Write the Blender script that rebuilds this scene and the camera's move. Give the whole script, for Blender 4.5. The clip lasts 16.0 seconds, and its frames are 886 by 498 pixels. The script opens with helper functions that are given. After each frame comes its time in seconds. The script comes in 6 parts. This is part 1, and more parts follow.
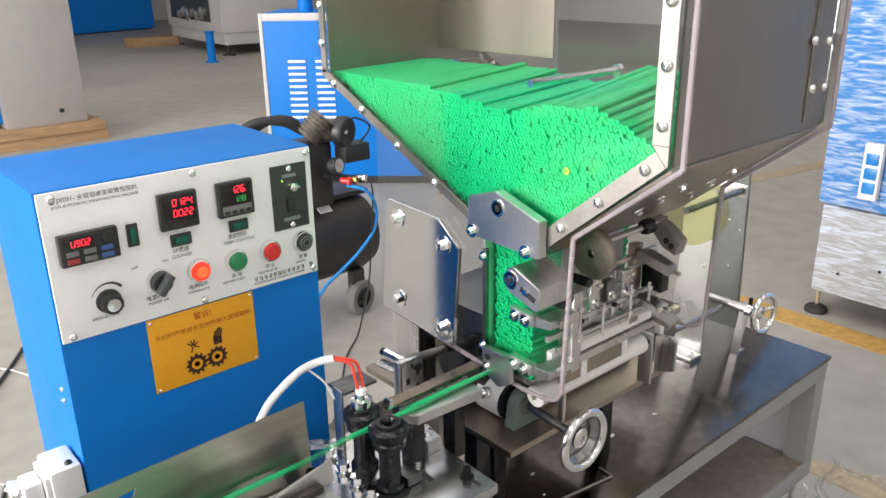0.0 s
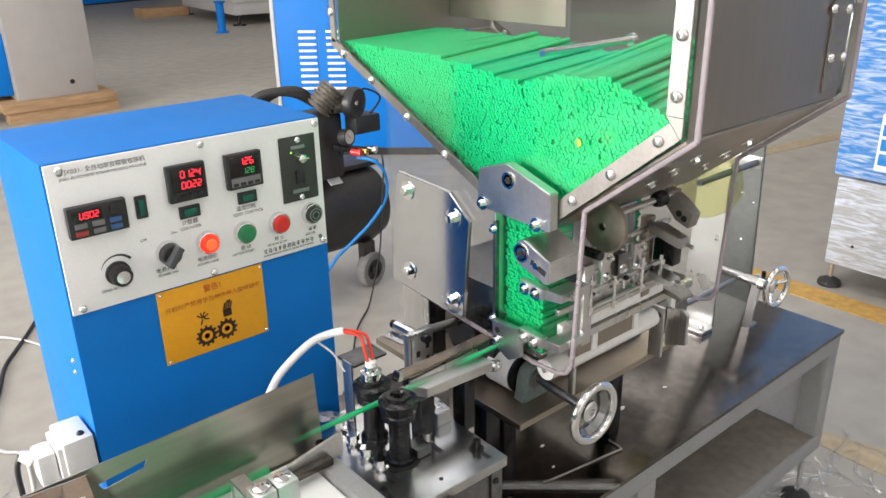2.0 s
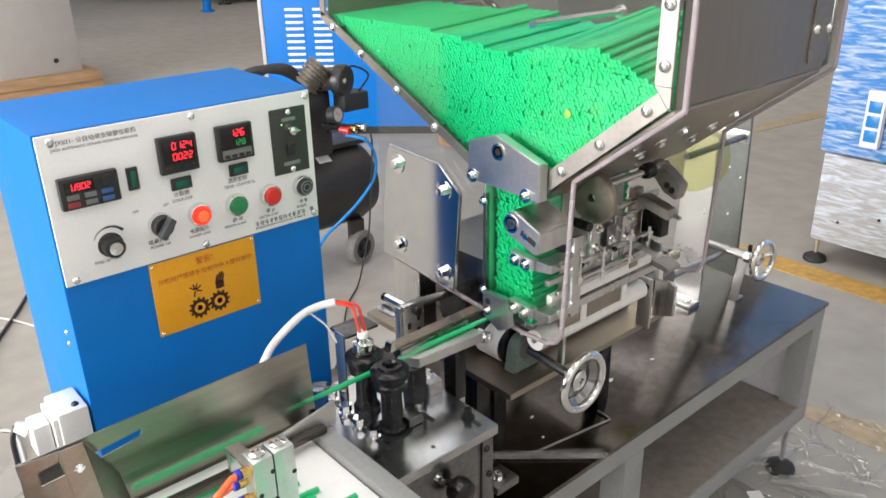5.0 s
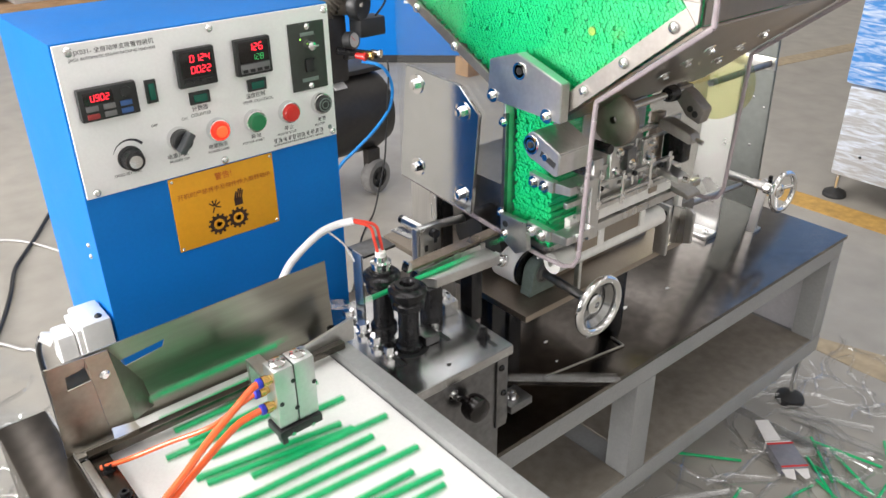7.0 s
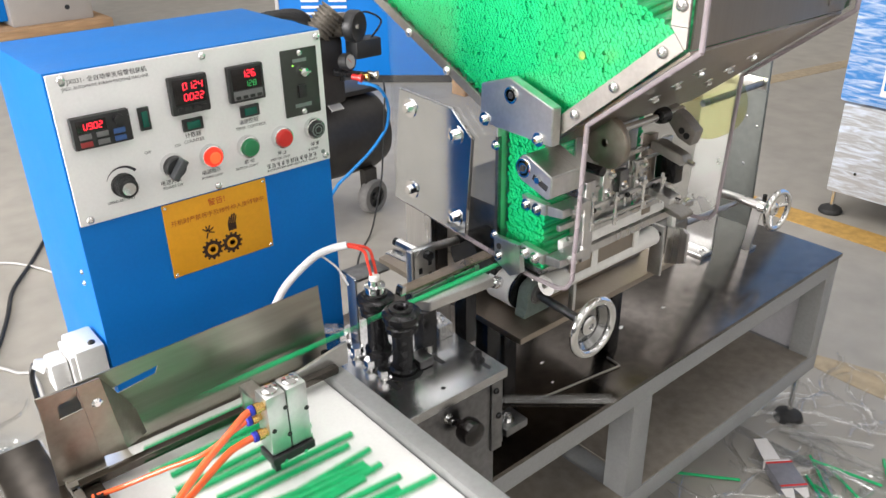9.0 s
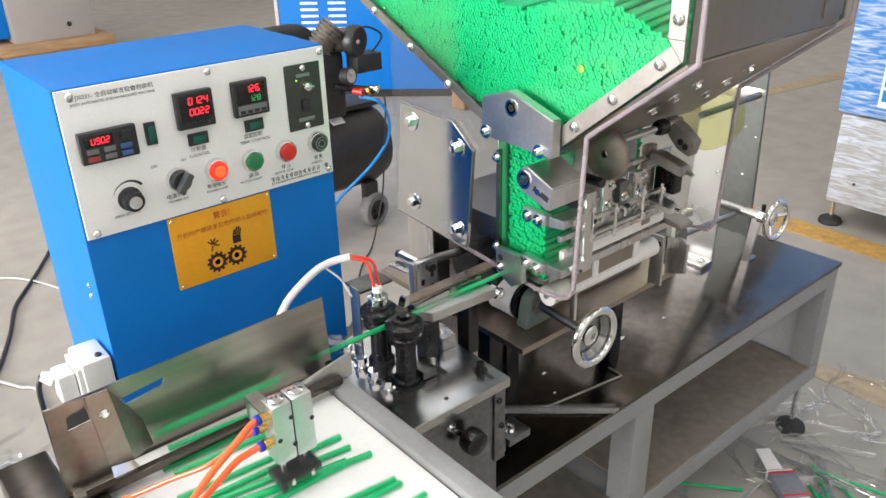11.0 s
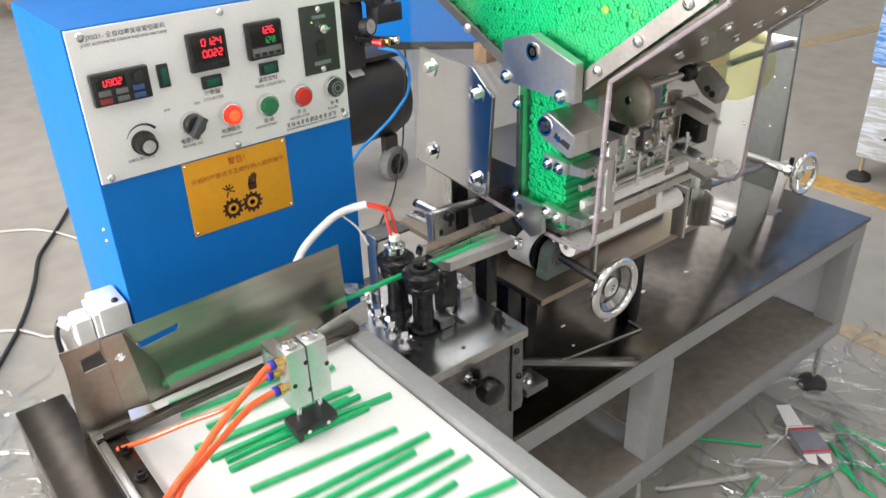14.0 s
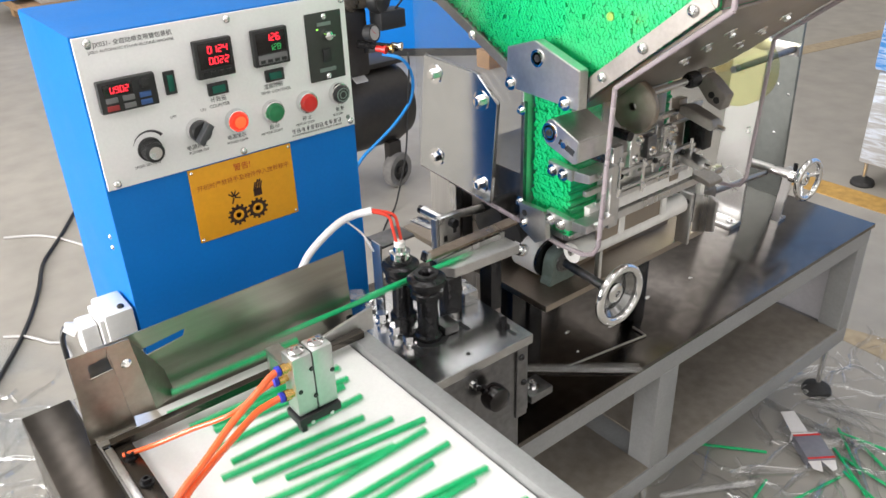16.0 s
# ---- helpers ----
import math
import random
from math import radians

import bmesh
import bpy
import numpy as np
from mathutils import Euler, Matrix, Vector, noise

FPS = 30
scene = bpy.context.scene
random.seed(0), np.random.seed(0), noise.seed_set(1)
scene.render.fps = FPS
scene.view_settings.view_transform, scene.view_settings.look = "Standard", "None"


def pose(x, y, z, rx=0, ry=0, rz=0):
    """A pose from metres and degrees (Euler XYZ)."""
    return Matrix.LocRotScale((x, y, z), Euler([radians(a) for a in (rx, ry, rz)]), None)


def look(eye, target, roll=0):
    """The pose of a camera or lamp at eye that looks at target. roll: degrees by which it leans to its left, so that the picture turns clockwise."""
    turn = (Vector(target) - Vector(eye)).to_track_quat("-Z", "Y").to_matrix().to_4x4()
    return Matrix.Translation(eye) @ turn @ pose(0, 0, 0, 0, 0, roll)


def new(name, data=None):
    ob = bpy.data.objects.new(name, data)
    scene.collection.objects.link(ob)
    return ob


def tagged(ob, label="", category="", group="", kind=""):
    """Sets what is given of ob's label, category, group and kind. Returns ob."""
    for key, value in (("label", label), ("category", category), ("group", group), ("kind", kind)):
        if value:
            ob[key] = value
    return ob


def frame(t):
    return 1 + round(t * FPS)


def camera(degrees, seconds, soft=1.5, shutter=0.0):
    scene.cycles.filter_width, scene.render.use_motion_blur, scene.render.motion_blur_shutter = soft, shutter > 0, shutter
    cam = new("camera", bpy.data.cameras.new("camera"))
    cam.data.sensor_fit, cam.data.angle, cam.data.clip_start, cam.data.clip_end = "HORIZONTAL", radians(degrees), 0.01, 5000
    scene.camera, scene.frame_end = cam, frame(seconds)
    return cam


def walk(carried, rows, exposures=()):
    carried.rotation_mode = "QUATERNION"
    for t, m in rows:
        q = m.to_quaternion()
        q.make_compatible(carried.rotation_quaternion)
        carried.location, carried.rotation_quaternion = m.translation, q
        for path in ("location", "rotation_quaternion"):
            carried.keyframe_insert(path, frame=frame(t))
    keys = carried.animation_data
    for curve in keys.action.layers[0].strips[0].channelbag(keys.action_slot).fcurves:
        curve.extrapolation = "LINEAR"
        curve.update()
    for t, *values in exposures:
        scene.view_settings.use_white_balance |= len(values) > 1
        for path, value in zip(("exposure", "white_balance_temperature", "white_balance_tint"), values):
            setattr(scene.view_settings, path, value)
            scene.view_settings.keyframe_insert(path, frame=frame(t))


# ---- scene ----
cam = camera(58.5, 16.0, shutter=0.7)
PATH = [
    (0, (-0.148, -0.89, 1.391), (1.082, 0.533, 0.713), -0.9),
    (0.5, (-0.141, -0.888, 1.389), (1.081, 0.529, 0.684), -1.0),
    (1, (-0.136, -0.888, 1.386), (1.073, 0.522, 0.644), -1.2),
    (1.5, (-0.14, -0.887, 1.388), (1.051, 0.537, 0.644), -1.3),
    (2, (-0.142, -0.885, 1.389), (1.05, 0.538, 0.645), -1.1),
    (2.5, (-0.145, -0.887, 1.388), (1.057, 0.532, 0.651), -1.1),
    (3, (-0.148, -0.888, 1.391), (1.059, 0.525, 0.653), -0.9),
    (5.3, (-0.153, -0.893, 1.379), (1.042, 0.489, 0.565), -1.0),
    (5.5, (-0.153, -0.892, 1.377), (1.031, 0.478, 0.528), -0.8),
    (6, (-0.157, -0.892, 1.364), (0.99, 0.468, 0.45), -0.6),
    (6.5, (-0.161, -0.891, 1.362), (0.967, 0.468, 0.423), -0.7),
    (7, (-0.162, -0.894, 1.363), (0.965, 0.466, 0.426), -0.7),
    (7.5, (-0.161, -0.896, 1.365), (0.971, 0.467, 0.438), -0.8),
    (8, (-0.161, -0.898, 1.368), (0.974, 0.473, 0.454), -0.9),
    (8.5, (-0.158, -0.897, 1.368), (0.975, 0.477, 0.459), -1.1),
    (9, (-0.155, -0.898, 1.371), (0.987, 0.476, 0.473), -1.1),
    (11.5, (-0.165, -0.906, 1.374), (0.986, 0.481, 0.507), -1.5),
    (12, (-0.163, -0.905, 1.362), (0.97, 0.482, 0.471), -1.6),
    (12.5, (-0.162, -0.901, 1.347), (0.918, 0.465, 0.364), -1.6),
    (13, (-0.159, -0.899, 1.349), (0.917, 0.469, 0.365), -1.6),
    (13.5, (-0.155, -0.9, 1.352), (0.922, 0.476, 0.378), -1.8),
    (14, (-0.155, -0.9, 1.355), (0.922, 0.483, 0.393), -1.9),
    (14.5, (-0.158, -0.902, 1.358), (0.92, 0.494, 0.416), -2.1),
    (15, (-0.159, -0.903, 1.358), (0.921, 0.492, 0.416), -2.0),
    (15.5, (-0.158, -0.902, 1.356), (0.922, 0.492, 0.411), -2.0),
    (16, (-0.158, -0.899, 1.356), (0.919, 0.494, 0.407), -2.0),
]
walk(cam, [(t, look(eye, target, roll)) for t, eye, target, roll in PATH])

# ---- light ----
world = bpy.data.worlds.new("sky")
scene.world = world
world.use_nodes = True
wn = world.node_tree.nodes
sky = wn.new("ShaderNodeTexSky")
sky.sky_type = "NISHITA"
sky.sun_disc = False
sky.sun_elevation, sky.sun_rotation = radians(50), radians(200)
wn["Background"].inputs["Strength"].default_value = 0.1
world.node_tree.links.new(sky.outputs[0], wn["Background"].inputs["Color"])


def area_lamp(name, place, turn, sx, sy, watts, colour):
    data = bpy.data.lights.new(name, "AREA")
    data.shape, data.size, data.size_y, data.energy, data.color = "RECTANGLE", sx, sy, watts, colour
    ob = new(name, data)
    ob.matrix_world = pose(*place, *turn)
    return ob


DAY = (1.0, 0.965, 0.955)
for x, watts in ((-3.2, 225), (0.6, 195), (4.4, 140), (8.2, 130)):
    area_lamp("skylight_light", (x, 3.0, 5.9), (0, 0, 0), 1.1, 20.0, watts, DAY)
area_lamp("gate_light", (-6.9, 1.5, 2.2), (0, -90, 0), 3.6, 5.0, 1020, DAY)
# Unseen fill lamp added to the south to brighten front faces and chrome.
area_lamp("south_fill_light", (1.0, -7.9, 2.8), (90, 0, 0), 12.0, 2.0, 32, DAY)
scene.view_settings.exposure = 0.13

# ---- materials ----


def mat(name, colour, rough=0.5, metal=0.0, grain=60.0, vary=0.12, bump=0.0, stain=0.0, stretch=None, trans=0.0, glow=0.0,
        coat=0.0, rvary=0.1, island=False, spec=0.5):
    """A surface with variation at two scales, fine relief and uneven gloss."""
    m = bpy.data.materials.new(name)
    m.use_nodes = True
    n, l = m.node_tree.nodes, m.node_tree.links
    b = n["Principled BSDF"]
    co = n.new("ShaderNodeTexCoord")
    mp = n.new("ShaderNodeMapping")
    l.new(co.outputs["Object"], mp.inputs["Vector"])
    if stretch:
        mp.inputs["Scale"].default_value = stretch
    fine, wide = n.new("ShaderNodeTexNoise"), n.new("ShaderNodeTexNoise")
    fine.inputs["Scale"].default_value, fine.inputs["Detail"].default_value = grain, 4
    wide.inputs["Scale"].default_value, wide.inputs["Detail"].default_value = grain / 14, 5
    l.new(mp.outputs[0], fine.inputs["Vector"])
    l.new(mp.outputs[0], wide.inputs["Vector"])
    add = n.new("ShaderNodeMath")
    add.operation = "ADD"
    l.new(fine.outputs["Fac"], add.inputs[0])
    l.new(wide.outputs["Fac"], add.inputs[1])
    scale = n.new("ShaderNodeMapRange")
    scale.inputs["From Min"].default_value, scale.inputs["From Max"].default_value = 0.7, 1.3
    scale.inputs["To Min"].default_value, scale.inputs["To Max"].default_value = 1 - vary, 1 + vary
    l.new(add.outputs[0], scale.inputs["Value"])
    mul = n.new("ShaderNodeVectorMath")
    mul.operation = "SCALE"
    mul.inputs[0].default_value = colour
    l.new(scale.outputs[0], mul.inputs["Scale"])
    out = mul.outputs[0]
    if stain:
        st = n.new("ShaderNodeTexNoise")
        st.inputs["Scale"].default_value, st.inputs["Detail"].default_value = grain / 30, 8
        l.new(co.outputs["Object"], st.inputs["Vector"])
        ramp = n.new("ShaderNodeMapRange")
        ramp.inputs["From Min"].default_value, ramp.inputs["From Max"].default_value = 0.55, 0.72
        ramp.inputs["To Max"].default_value = stain
        l.new(st.outputs["Fac"], ramp.inputs["Value"])
        mix = n.new("ShaderNodeMix")
        mix.data_type = "RGBA"
        l.new(ramp.outputs[0], mix.inputs["Factor"])
        l.new(out, mix.inputs["A"])
        mix.inputs["B"].default_value = (colour[0] * 0.35, colour[1] * 0.33, colour[2] * 0.3, 1)
        out = mix.outputs["Result"]
    if island:
        info = n.new("ShaderNodeNewGeometry")
        k = n.new("ShaderNodeMapRange")
        k.inputs["To Min"].default_value, k.inputs["To Max"].default_value = 0.9, 1.1
        l.new(info.outputs["Random Per Island"], k.inputs["Value"])
        m2 = n.new("ShaderNodeVectorMath")
        m2.operation = "SCALE"
        l.new(out, m2.inputs[0])
        l.new(k.outputs[0], m2.inputs["Scale"])
        out = m2.outputs[0]
    l.new(out, b.inputs["Base Color"])
    rr = n.new("ShaderNodeMapRange")
    rr.inputs["To Min"].default_value, rr.inputs["To Max"].default_value = max(0.02, rough - rvary), rough + rvary
    l.new(wide.outputs["Fac"], rr.inputs["Value"])
    l.new(rr.outputs[0], b.inputs["Roughness"])
    b.inputs["Metallic"].default_value = metal
    b.inputs["Specular IOR Level"].default_value = spec
    b.inputs["Transmission Weight"].default_value = trans
    b.inputs["Coat Weight"].default_value = coat
    if glow:
        b.inputs["Emission Color"].default_value = (*colour, 1)
        b.inputs["Emission Strength"].default_value = glow
    if bump:
        bp = n.new("ShaderNodeBump")
        bp.inputs["Strength"].default_value, bp.inputs["Distance"].default_value = bump, 0.002
        l.new(add.outputs[0], bp.inputs["Height"])
        l.new(bp.outputs[0], b.inputs["Normal"])
    return m


BLUE = mat("blue_paint", (0.001, 0.158, 0.54), 0.48, grain=220, vary=0.05, bump=0.05, spec=0.22)
PANEL = mat("panel_white", (0.84, 0.84, 0.845), 0.4, grain=300, vary=0.03)
YELLOW = mat("sign_yellow", (0.74, 0.34, 0.008), 0.55, grain=200, vary=0.05)
INK = mat("ink", (0.03, 0.03, 0.04), 0.6)
BROWN = mat("sign_ink", (0.035, 0.012, 0.006), 0.7)
BLACK = mat("black_plastic", (0.018, 0.019, 0.02), 0.38, grain=200, vary=0.2, bump=0.05)
SCREEN = mat("dark_screen", (0.008, 0.006, 0.006), 0.15)
GLASSGREEN = mat("rocker_green", (0.005, 0.10, 0.07), 0.2)
RED = mat("red_button", (0.62, 0.02, 0.015), 0.35, coat=0.3)
GREEN = mat("green_button", (0.01, 0.19, 0.07), 0.35, coat=0.3)
KEYGREY = mat("dull_grey_key", (0.16, 0.16, 0.165), 0.5)
KEYRED = mat("dull_red_key", (0.30, 0.035, 0.035), 0.5)
KEYBLUE = mat("dull_blue_key", (0.04, 0.10, 0.27), 0.5)
LAMPRED = mat("lit_red_lens", (1.0, 0.03, 0.012), 0.3, glow=0.9)
LAMPCORE = mat("lit_lamp_core", (1.0, 0.085, 0.025), 0.3, glow=1.2)
DIGIT = mat("red_digit", (1.0, 0.02, 0.04), 0.4, glow=2.6)
DIGITG = mat("green_digit", (0.03, 0.4, 0.10), 0.4, glow=0.45)
CHROME = mat("chrome", (0.78, 0.78, 0.78), 0.10, 1.0, vary=0.05, rvary=0.05)
# Handwheel web chrome: its dark reflections are put into the base colour.
DARKCHROME = mat("dark_reflecting_chrome", (0.30, 0.30, 0.30), 0.16, 1.0, grain=60, vary=0.15, bump=0.03)
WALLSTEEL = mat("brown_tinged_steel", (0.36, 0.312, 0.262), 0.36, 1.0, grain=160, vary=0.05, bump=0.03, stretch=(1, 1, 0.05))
STEEL = mat("brushed_steel", (0.64, 0.63, 0.62), 0.29, 1.0, grain=180, vary=0.10, bump=0.08, stretch=(1, 1, 0.05))
BRIGHT = mat("milled_steel", (0.64, 0.64, 0.63), 0.30, 1.0, grain=160, vary=0.08, bump=0.05)
NICKEL = mat("satin_nickel", (0.62, 0.615, 0.605), 0.36, 1.0, grain=160, vary=0.07, bump=0.05)
RAILSTEEL = mat("dull_rail_steel", (0.34, 0.32, 0.295), 0.44, 1.0, grain=160, vary=0.10, bump=0.06)
PLATESTEEL = mat("ground_plate_steel", (0.46, 0.46, 0.46), 0.22, 1.0, grain=40, vary=0.12, bump=0.03, stain=0.3)
SHELFSTEEL = mat("dull_shelf_steel", (0.34, 0.305, 0.26), 0.5, 0.7, grain=40, vary=0.2, stain=0.3)
MIRROR = mat("polished_steel", (0.62, 0.64, 0.66), 0.12, 1.0, grain=30, vary=0.05, rvary=0.06)
TABLETOP = mat("oily_steel_top", (0.150, 0.135, 0.124), 0.19, 1.0, grain=40, vary=0.3, bump=0.04, stain=0.5, rvary=0.12)
SHEET = mat("thin_steel_sheet", (0.37, 0.352, 0.305), 0.3, 1.0, grain=120, vary=0.14, bump=0.05, stretch=(0.08, 1, 1))
COVERSTEEL = mat("dark_glossy_cover_steel", (0.115, 0.102, 0.09), 0.24, 1.0, grain=60, vary=0.2, bump=0.05, stain=0.3)
BRACKETSTEEL = mat("olive_tinged_steel", (0.34, 0.315, 0.27), 0.33, 1.0, grain=120, vary=0.12, bump=0.05)
UPRIGHT = mat("grey_green_sheet_steel", (0.17, 0.182, 0.172), 0.36, 0.85, grain=50, vary=0.12, stain=0.2)
DARKSTEEL = mat("dark_steel", (0.20, 0.20, 0.205), 0.32, 1.0, grain=90, vary=0.25, bump=0.06)
BLACKSTEEL = mat("blackened_steel", (0.030, 0.030, 0.032), 0.22, 0.6, grain=120, vary=0.3)
ENDPAINT = mat("pale_grey_sheet_paint", (0.40, 0.395, 0.42), 0.5, grain=120, vary=0.07, bump=0.05, stain=0.15)
GREY = mat("grey_frame_paint", (0.27, 0.275, 0.275), 0.45, grain=160, vary=0.08, bump=0.06, stain=0.25)
LIGHTGREY = mat("light_grey_paint", (0.46, 0.45, 0.44), 0.5, grain=120, vary=0.06, bump=0.05)
CAST = mat("grey_green_casting", (0.17, 0.22, 0.20), 0.45, grain=140, vary=0.15, bump=0.3)
WHITE = mat("white_plastic", (0.78, 0.78, 0.77), 0.4, grain=150, vary=0.04)
BELT = mat("white_belt", (0.85, 0.85, 0.84), 0.5, grain=300, vary=0.03, bump=0.1)
NYLON = mat("white_nylon", (0.83, 0.82, 0.79), 0.4, grain=100, vary=0.06)
STRAW = mat("green_straw", (0.006, 0.585, 0.205), 0.38, grain=80, vary=0.08, island=True)
# Film-wrapped straws; their shade on belt and floor is mixed into the green.
WRAPPEDSHADED = mat("wrapped_shaded_straw", (0.006, 0.46, 0.16), 0.3, grain=80, vary=0.15, coat=0.3)
ORANGE = mat("orange_hose", (0.9, 0.13, 0.03), 0.3, coat=0.4)
REDWIRE = mat("red_sleeve", (0.8, 0.06, 0.035), 0.45)
SLEEVE = mat("white_sleeve", (0.72, 0.72, 0.74), 0.6, grain=500, vary=0.12, bump=0.4)
BRASS = mat("brass", (0.70, 0.46, 0.16), 0.25, 1.0)
COLLET = mat("blue_collet", (0.02, 0.03, 0.45), 0.4)
ALU = mat("anodised_aluminium", (0.66, 0.68, 0.67), 0.35, 1.0, grain=200, vary=0.06, bump=0.05)
RUBBER = mat("rubber", (0.02, 0.02, 0.02), 0.7, grain=100, vary=0.3, bump=0.2)
TANK = mat("black_enamel", (0.022, 0.019, 0.017), 0.42, grain=50, vary=0.3, bump=0.05)
WOOD = mat("pallet_wood", (0.34, 0.21, 0.11), 0.75, grain=40, vary=0.3, bump=0.4, stretch=(0.15, 1, 1))
CONCRETE = mat("concrete", (0.325, 0.307, 0.273), 0.55, grain=7, vary=0.16, bump=0.10, stain=0.4, rvary=0.2)
LINEPAINT = mat("floor_line_paint", (0.50, 0.30, 0.08), 0.6, grain=30, vary=0.3, stain=0.6)
WORNPAINT = mat("worn_blue_paint", (0.40, 0.455, 0.49), 0.6, grain=30, vary=0.15)
n, l = WORNPAINT.node_tree.nodes, WORNPAINT.node_tree.links
co, flakes, keep, away, fade, both, bare, mix = (n.new(k) for k in ("ShaderNodeTexCoord", "ShaderNodeTexNoise", "ShaderNodeMapRange", "ShaderNodeVectorMath", "ShaderNodeMapRange", "ShaderNodeMath", "ShaderNodeBsdfTransparent", "ShaderNodeMixShader"))
flakes.inputs["Scale"].default_value, flakes.inputs["Detail"].default_value = 4.5, 9
keep.inputs["From Min"].default_value, keep.inputs["From Max"].default_value = 0.40, 0.54
away.operation, both.operation = "DISTANCE", "MULTIPLY"
away.inputs[1].default_value = (0.5, 0.5, 0.5)
fade.inputs["From Min"].default_value, fade.inputs["From Max"].default_value = 0.56, 0.30
l.new(co.outputs["Object"], flakes.inputs["Vector"])
l.new(co.outputs["Generated"], away.inputs[0])
l.new(flakes.outputs["Fac"], keep.inputs["Value"])
l.new(away.outputs["Value"], fade.inputs["Value"])
l.new(keep.outputs[0], both.inputs[0])
l.new(fade.outputs[0], both.inputs[1])
l.new(both.outputs[0], mix.inputs["Fac"])
l.new(bare.outputs[0], mix.inputs[1])
l.new(n["Principled BSDF"].outputs[0], mix.inputs[2])
l.new(mix.outputs[0], n["Material Output"].inputs["Surface"])
WALL = mat("wall_paint", (0.74, 0.74, 0.72), 0.7, grain=20, vary=0.08, stain=0.15)
ROOFMAT = mat("roof_sheet", (0.7, 0.7, 0.69), 0.6, grain=10, vary=0.1)
CARD = mat("printed_card", (0.74, 0.72, 0.70), 0.5, grain=100, vary=0.05)
OLDLINE = mat("faded_line_paint", (0.36, 0.29, 0.19), 0.6, grain=30, vary=0.25, stain=0.5)
MACHGREY = mat("warm_grey_paint", (0.33, 0.31, 0.29), 0.5, grain=120, vary=0.06, bump=0.05)
CARDGREY = mat("grey_print", (0.20, 0.20, 0.23), 0.5)
HOSEBLUE = mat("blue_hose", (0.01, 0.20, 0.55), 0.3)
DIAL = mat("dial_grey", (0.45, 0.45, 0.42), 0.3)


def clear(name, tint, rough, alpha):
    """Thin clear plastic: mostly see-through, with a gloss."""
    m = bpy.data.materials.new(name)
    m.use_nodes = True
    n, l = m.node_tree.nodes, m.node_tree.links
    n.remove(n["Principled BSDF"])
    see, gloss, mix, lw = (n.new(k) for k in ("ShaderNodeBsdfTransparent", "ShaderNodeBsdfGlossy", "ShaderNodeMixShader", "ShaderNodeLayerWeight"))
    see.inputs["Color"].default_value = (*tint, 1)
    gloss.inputs["Roughness"].default_value = rough
    power, up = n.new("ShaderNodeMath"), n.new("ShaderNodeMath")
    power.operation, up.operation = "POWER", "MULTIPLY_ADD"
    power.inputs[1].default_value = 4.0
    up.inputs[1].default_value, up.inputs[2].default_value = 0.5, alpha
    l.new(lw.outputs["Facing"], power.inputs[0])
    l.new(power.outputs[0], up.inputs[0])
    l.new(up.outputs[0], mix.inputs["Fac"])
    l.new(see.outputs[0], mix.inputs[1])
    l.new(gloss.outputs[0], mix.inputs[2])
    l.new(mix.outputs[0], n["Material Output"].inputs["Surface"])
    return m


ACRYLIC = clear("clear_acrylic", (0.965, 0.97, 0.965), 0.08, 0.055)
# Pale colour imitating the gleam along the acrylic plates' edges.
EDGEGLEAM = mat("acrylic_edge_gleam", (0.50, 0.43, 0.46), 0.25, grain=100, vary=0.1, trans=0.4)
YELLOWFILM = clear("yellow_tinted_film", (0.90, 0.89, 0.66), 0.25, 0.06)
FILM = clear("clear_film", (0.95, 0.955, 0.96), 0.10, 0.16)
WEBFILM = clear("crinkled_web_film", (0.93, 0.935, 0.94), 0.16, 0.34)

# ---- building helpers ----


def box(bm, lo, hi, bevel=0.0, m=None):
    made = bmesh.ops.create_cube(bm, size=1.0)["verts"]
    mid = [(a + b) / 2 for a, b in zip(lo, hi)]
    for v in made:
        v.co = Vector([c + s * (b - a) for c, s, a, b in zip(mid, v.co, lo, hi)])
    if bevel:
        edges = list({e for v in made for e in v.link_edges})
        made = bmesh.ops.bevel(bm, geom=edges, offset=bevel, segments=2, affect="EDGES", profile=0.6)["verts"]
    if m is not None:
        bmesh.ops.transform(bm, matrix=m, verts=[v for v in made if v.is_valid])
    return bm


def axis_turn(p, q):
    return (Vector(q) - Vector(p)).to_track_quat("Z", "Y").to_matrix().to_4x4()


def rod(bm, p, q, r, r2=None, seg=20, caps=True):
    d = (Vector(q) - Vector(p)).length
    mid = (Vector(p) + Vector(q)) / 2
    bmesh.ops.create_cone(bm, cap_ends=caps, segments=seg, radius1=r, radius2=r if r2 is None else r2, depth=d,
                          matrix=Matrix.Translation(mid) @ axis_turn(p, q))
    return bm


def lathe(bm, p, direction, profile, seg=28):
    """Turned shape: profile of (radius, along) from p."""
    turn = Matrix.Translation(p) @ axis_turn((0, 0, 0), direction)
    rings = []
    for r, h in profile:
        rings.append([bm.verts.new(turn @ Vector((r * math.cos(2 * math.pi * i / seg), r * math.sin(2 * math.pi * i / seg), h))) for i in range(seg)])
    for a, b in zip(rings, rings[1:]):
        for i in range(seg):
            bm.faces.new((a[i], a[(i + 1) % seg], b[(i + 1) % seg], b[i]))
    hollow = abs(profile[0][0] - profile[-1][0]) < 1e-6 and (max(r for r, _ in profile) > profile[0][0] + 1e-6 or min(r for r, _ in profile) < profile[0][0] - 1e-6)
    for ring in () if hollow else (rings[0], rings[-1]):
        if (ring[0].co - ring[seg // 2].co).length > 1e-5:
            bm.faces.new(ring)
    return bm


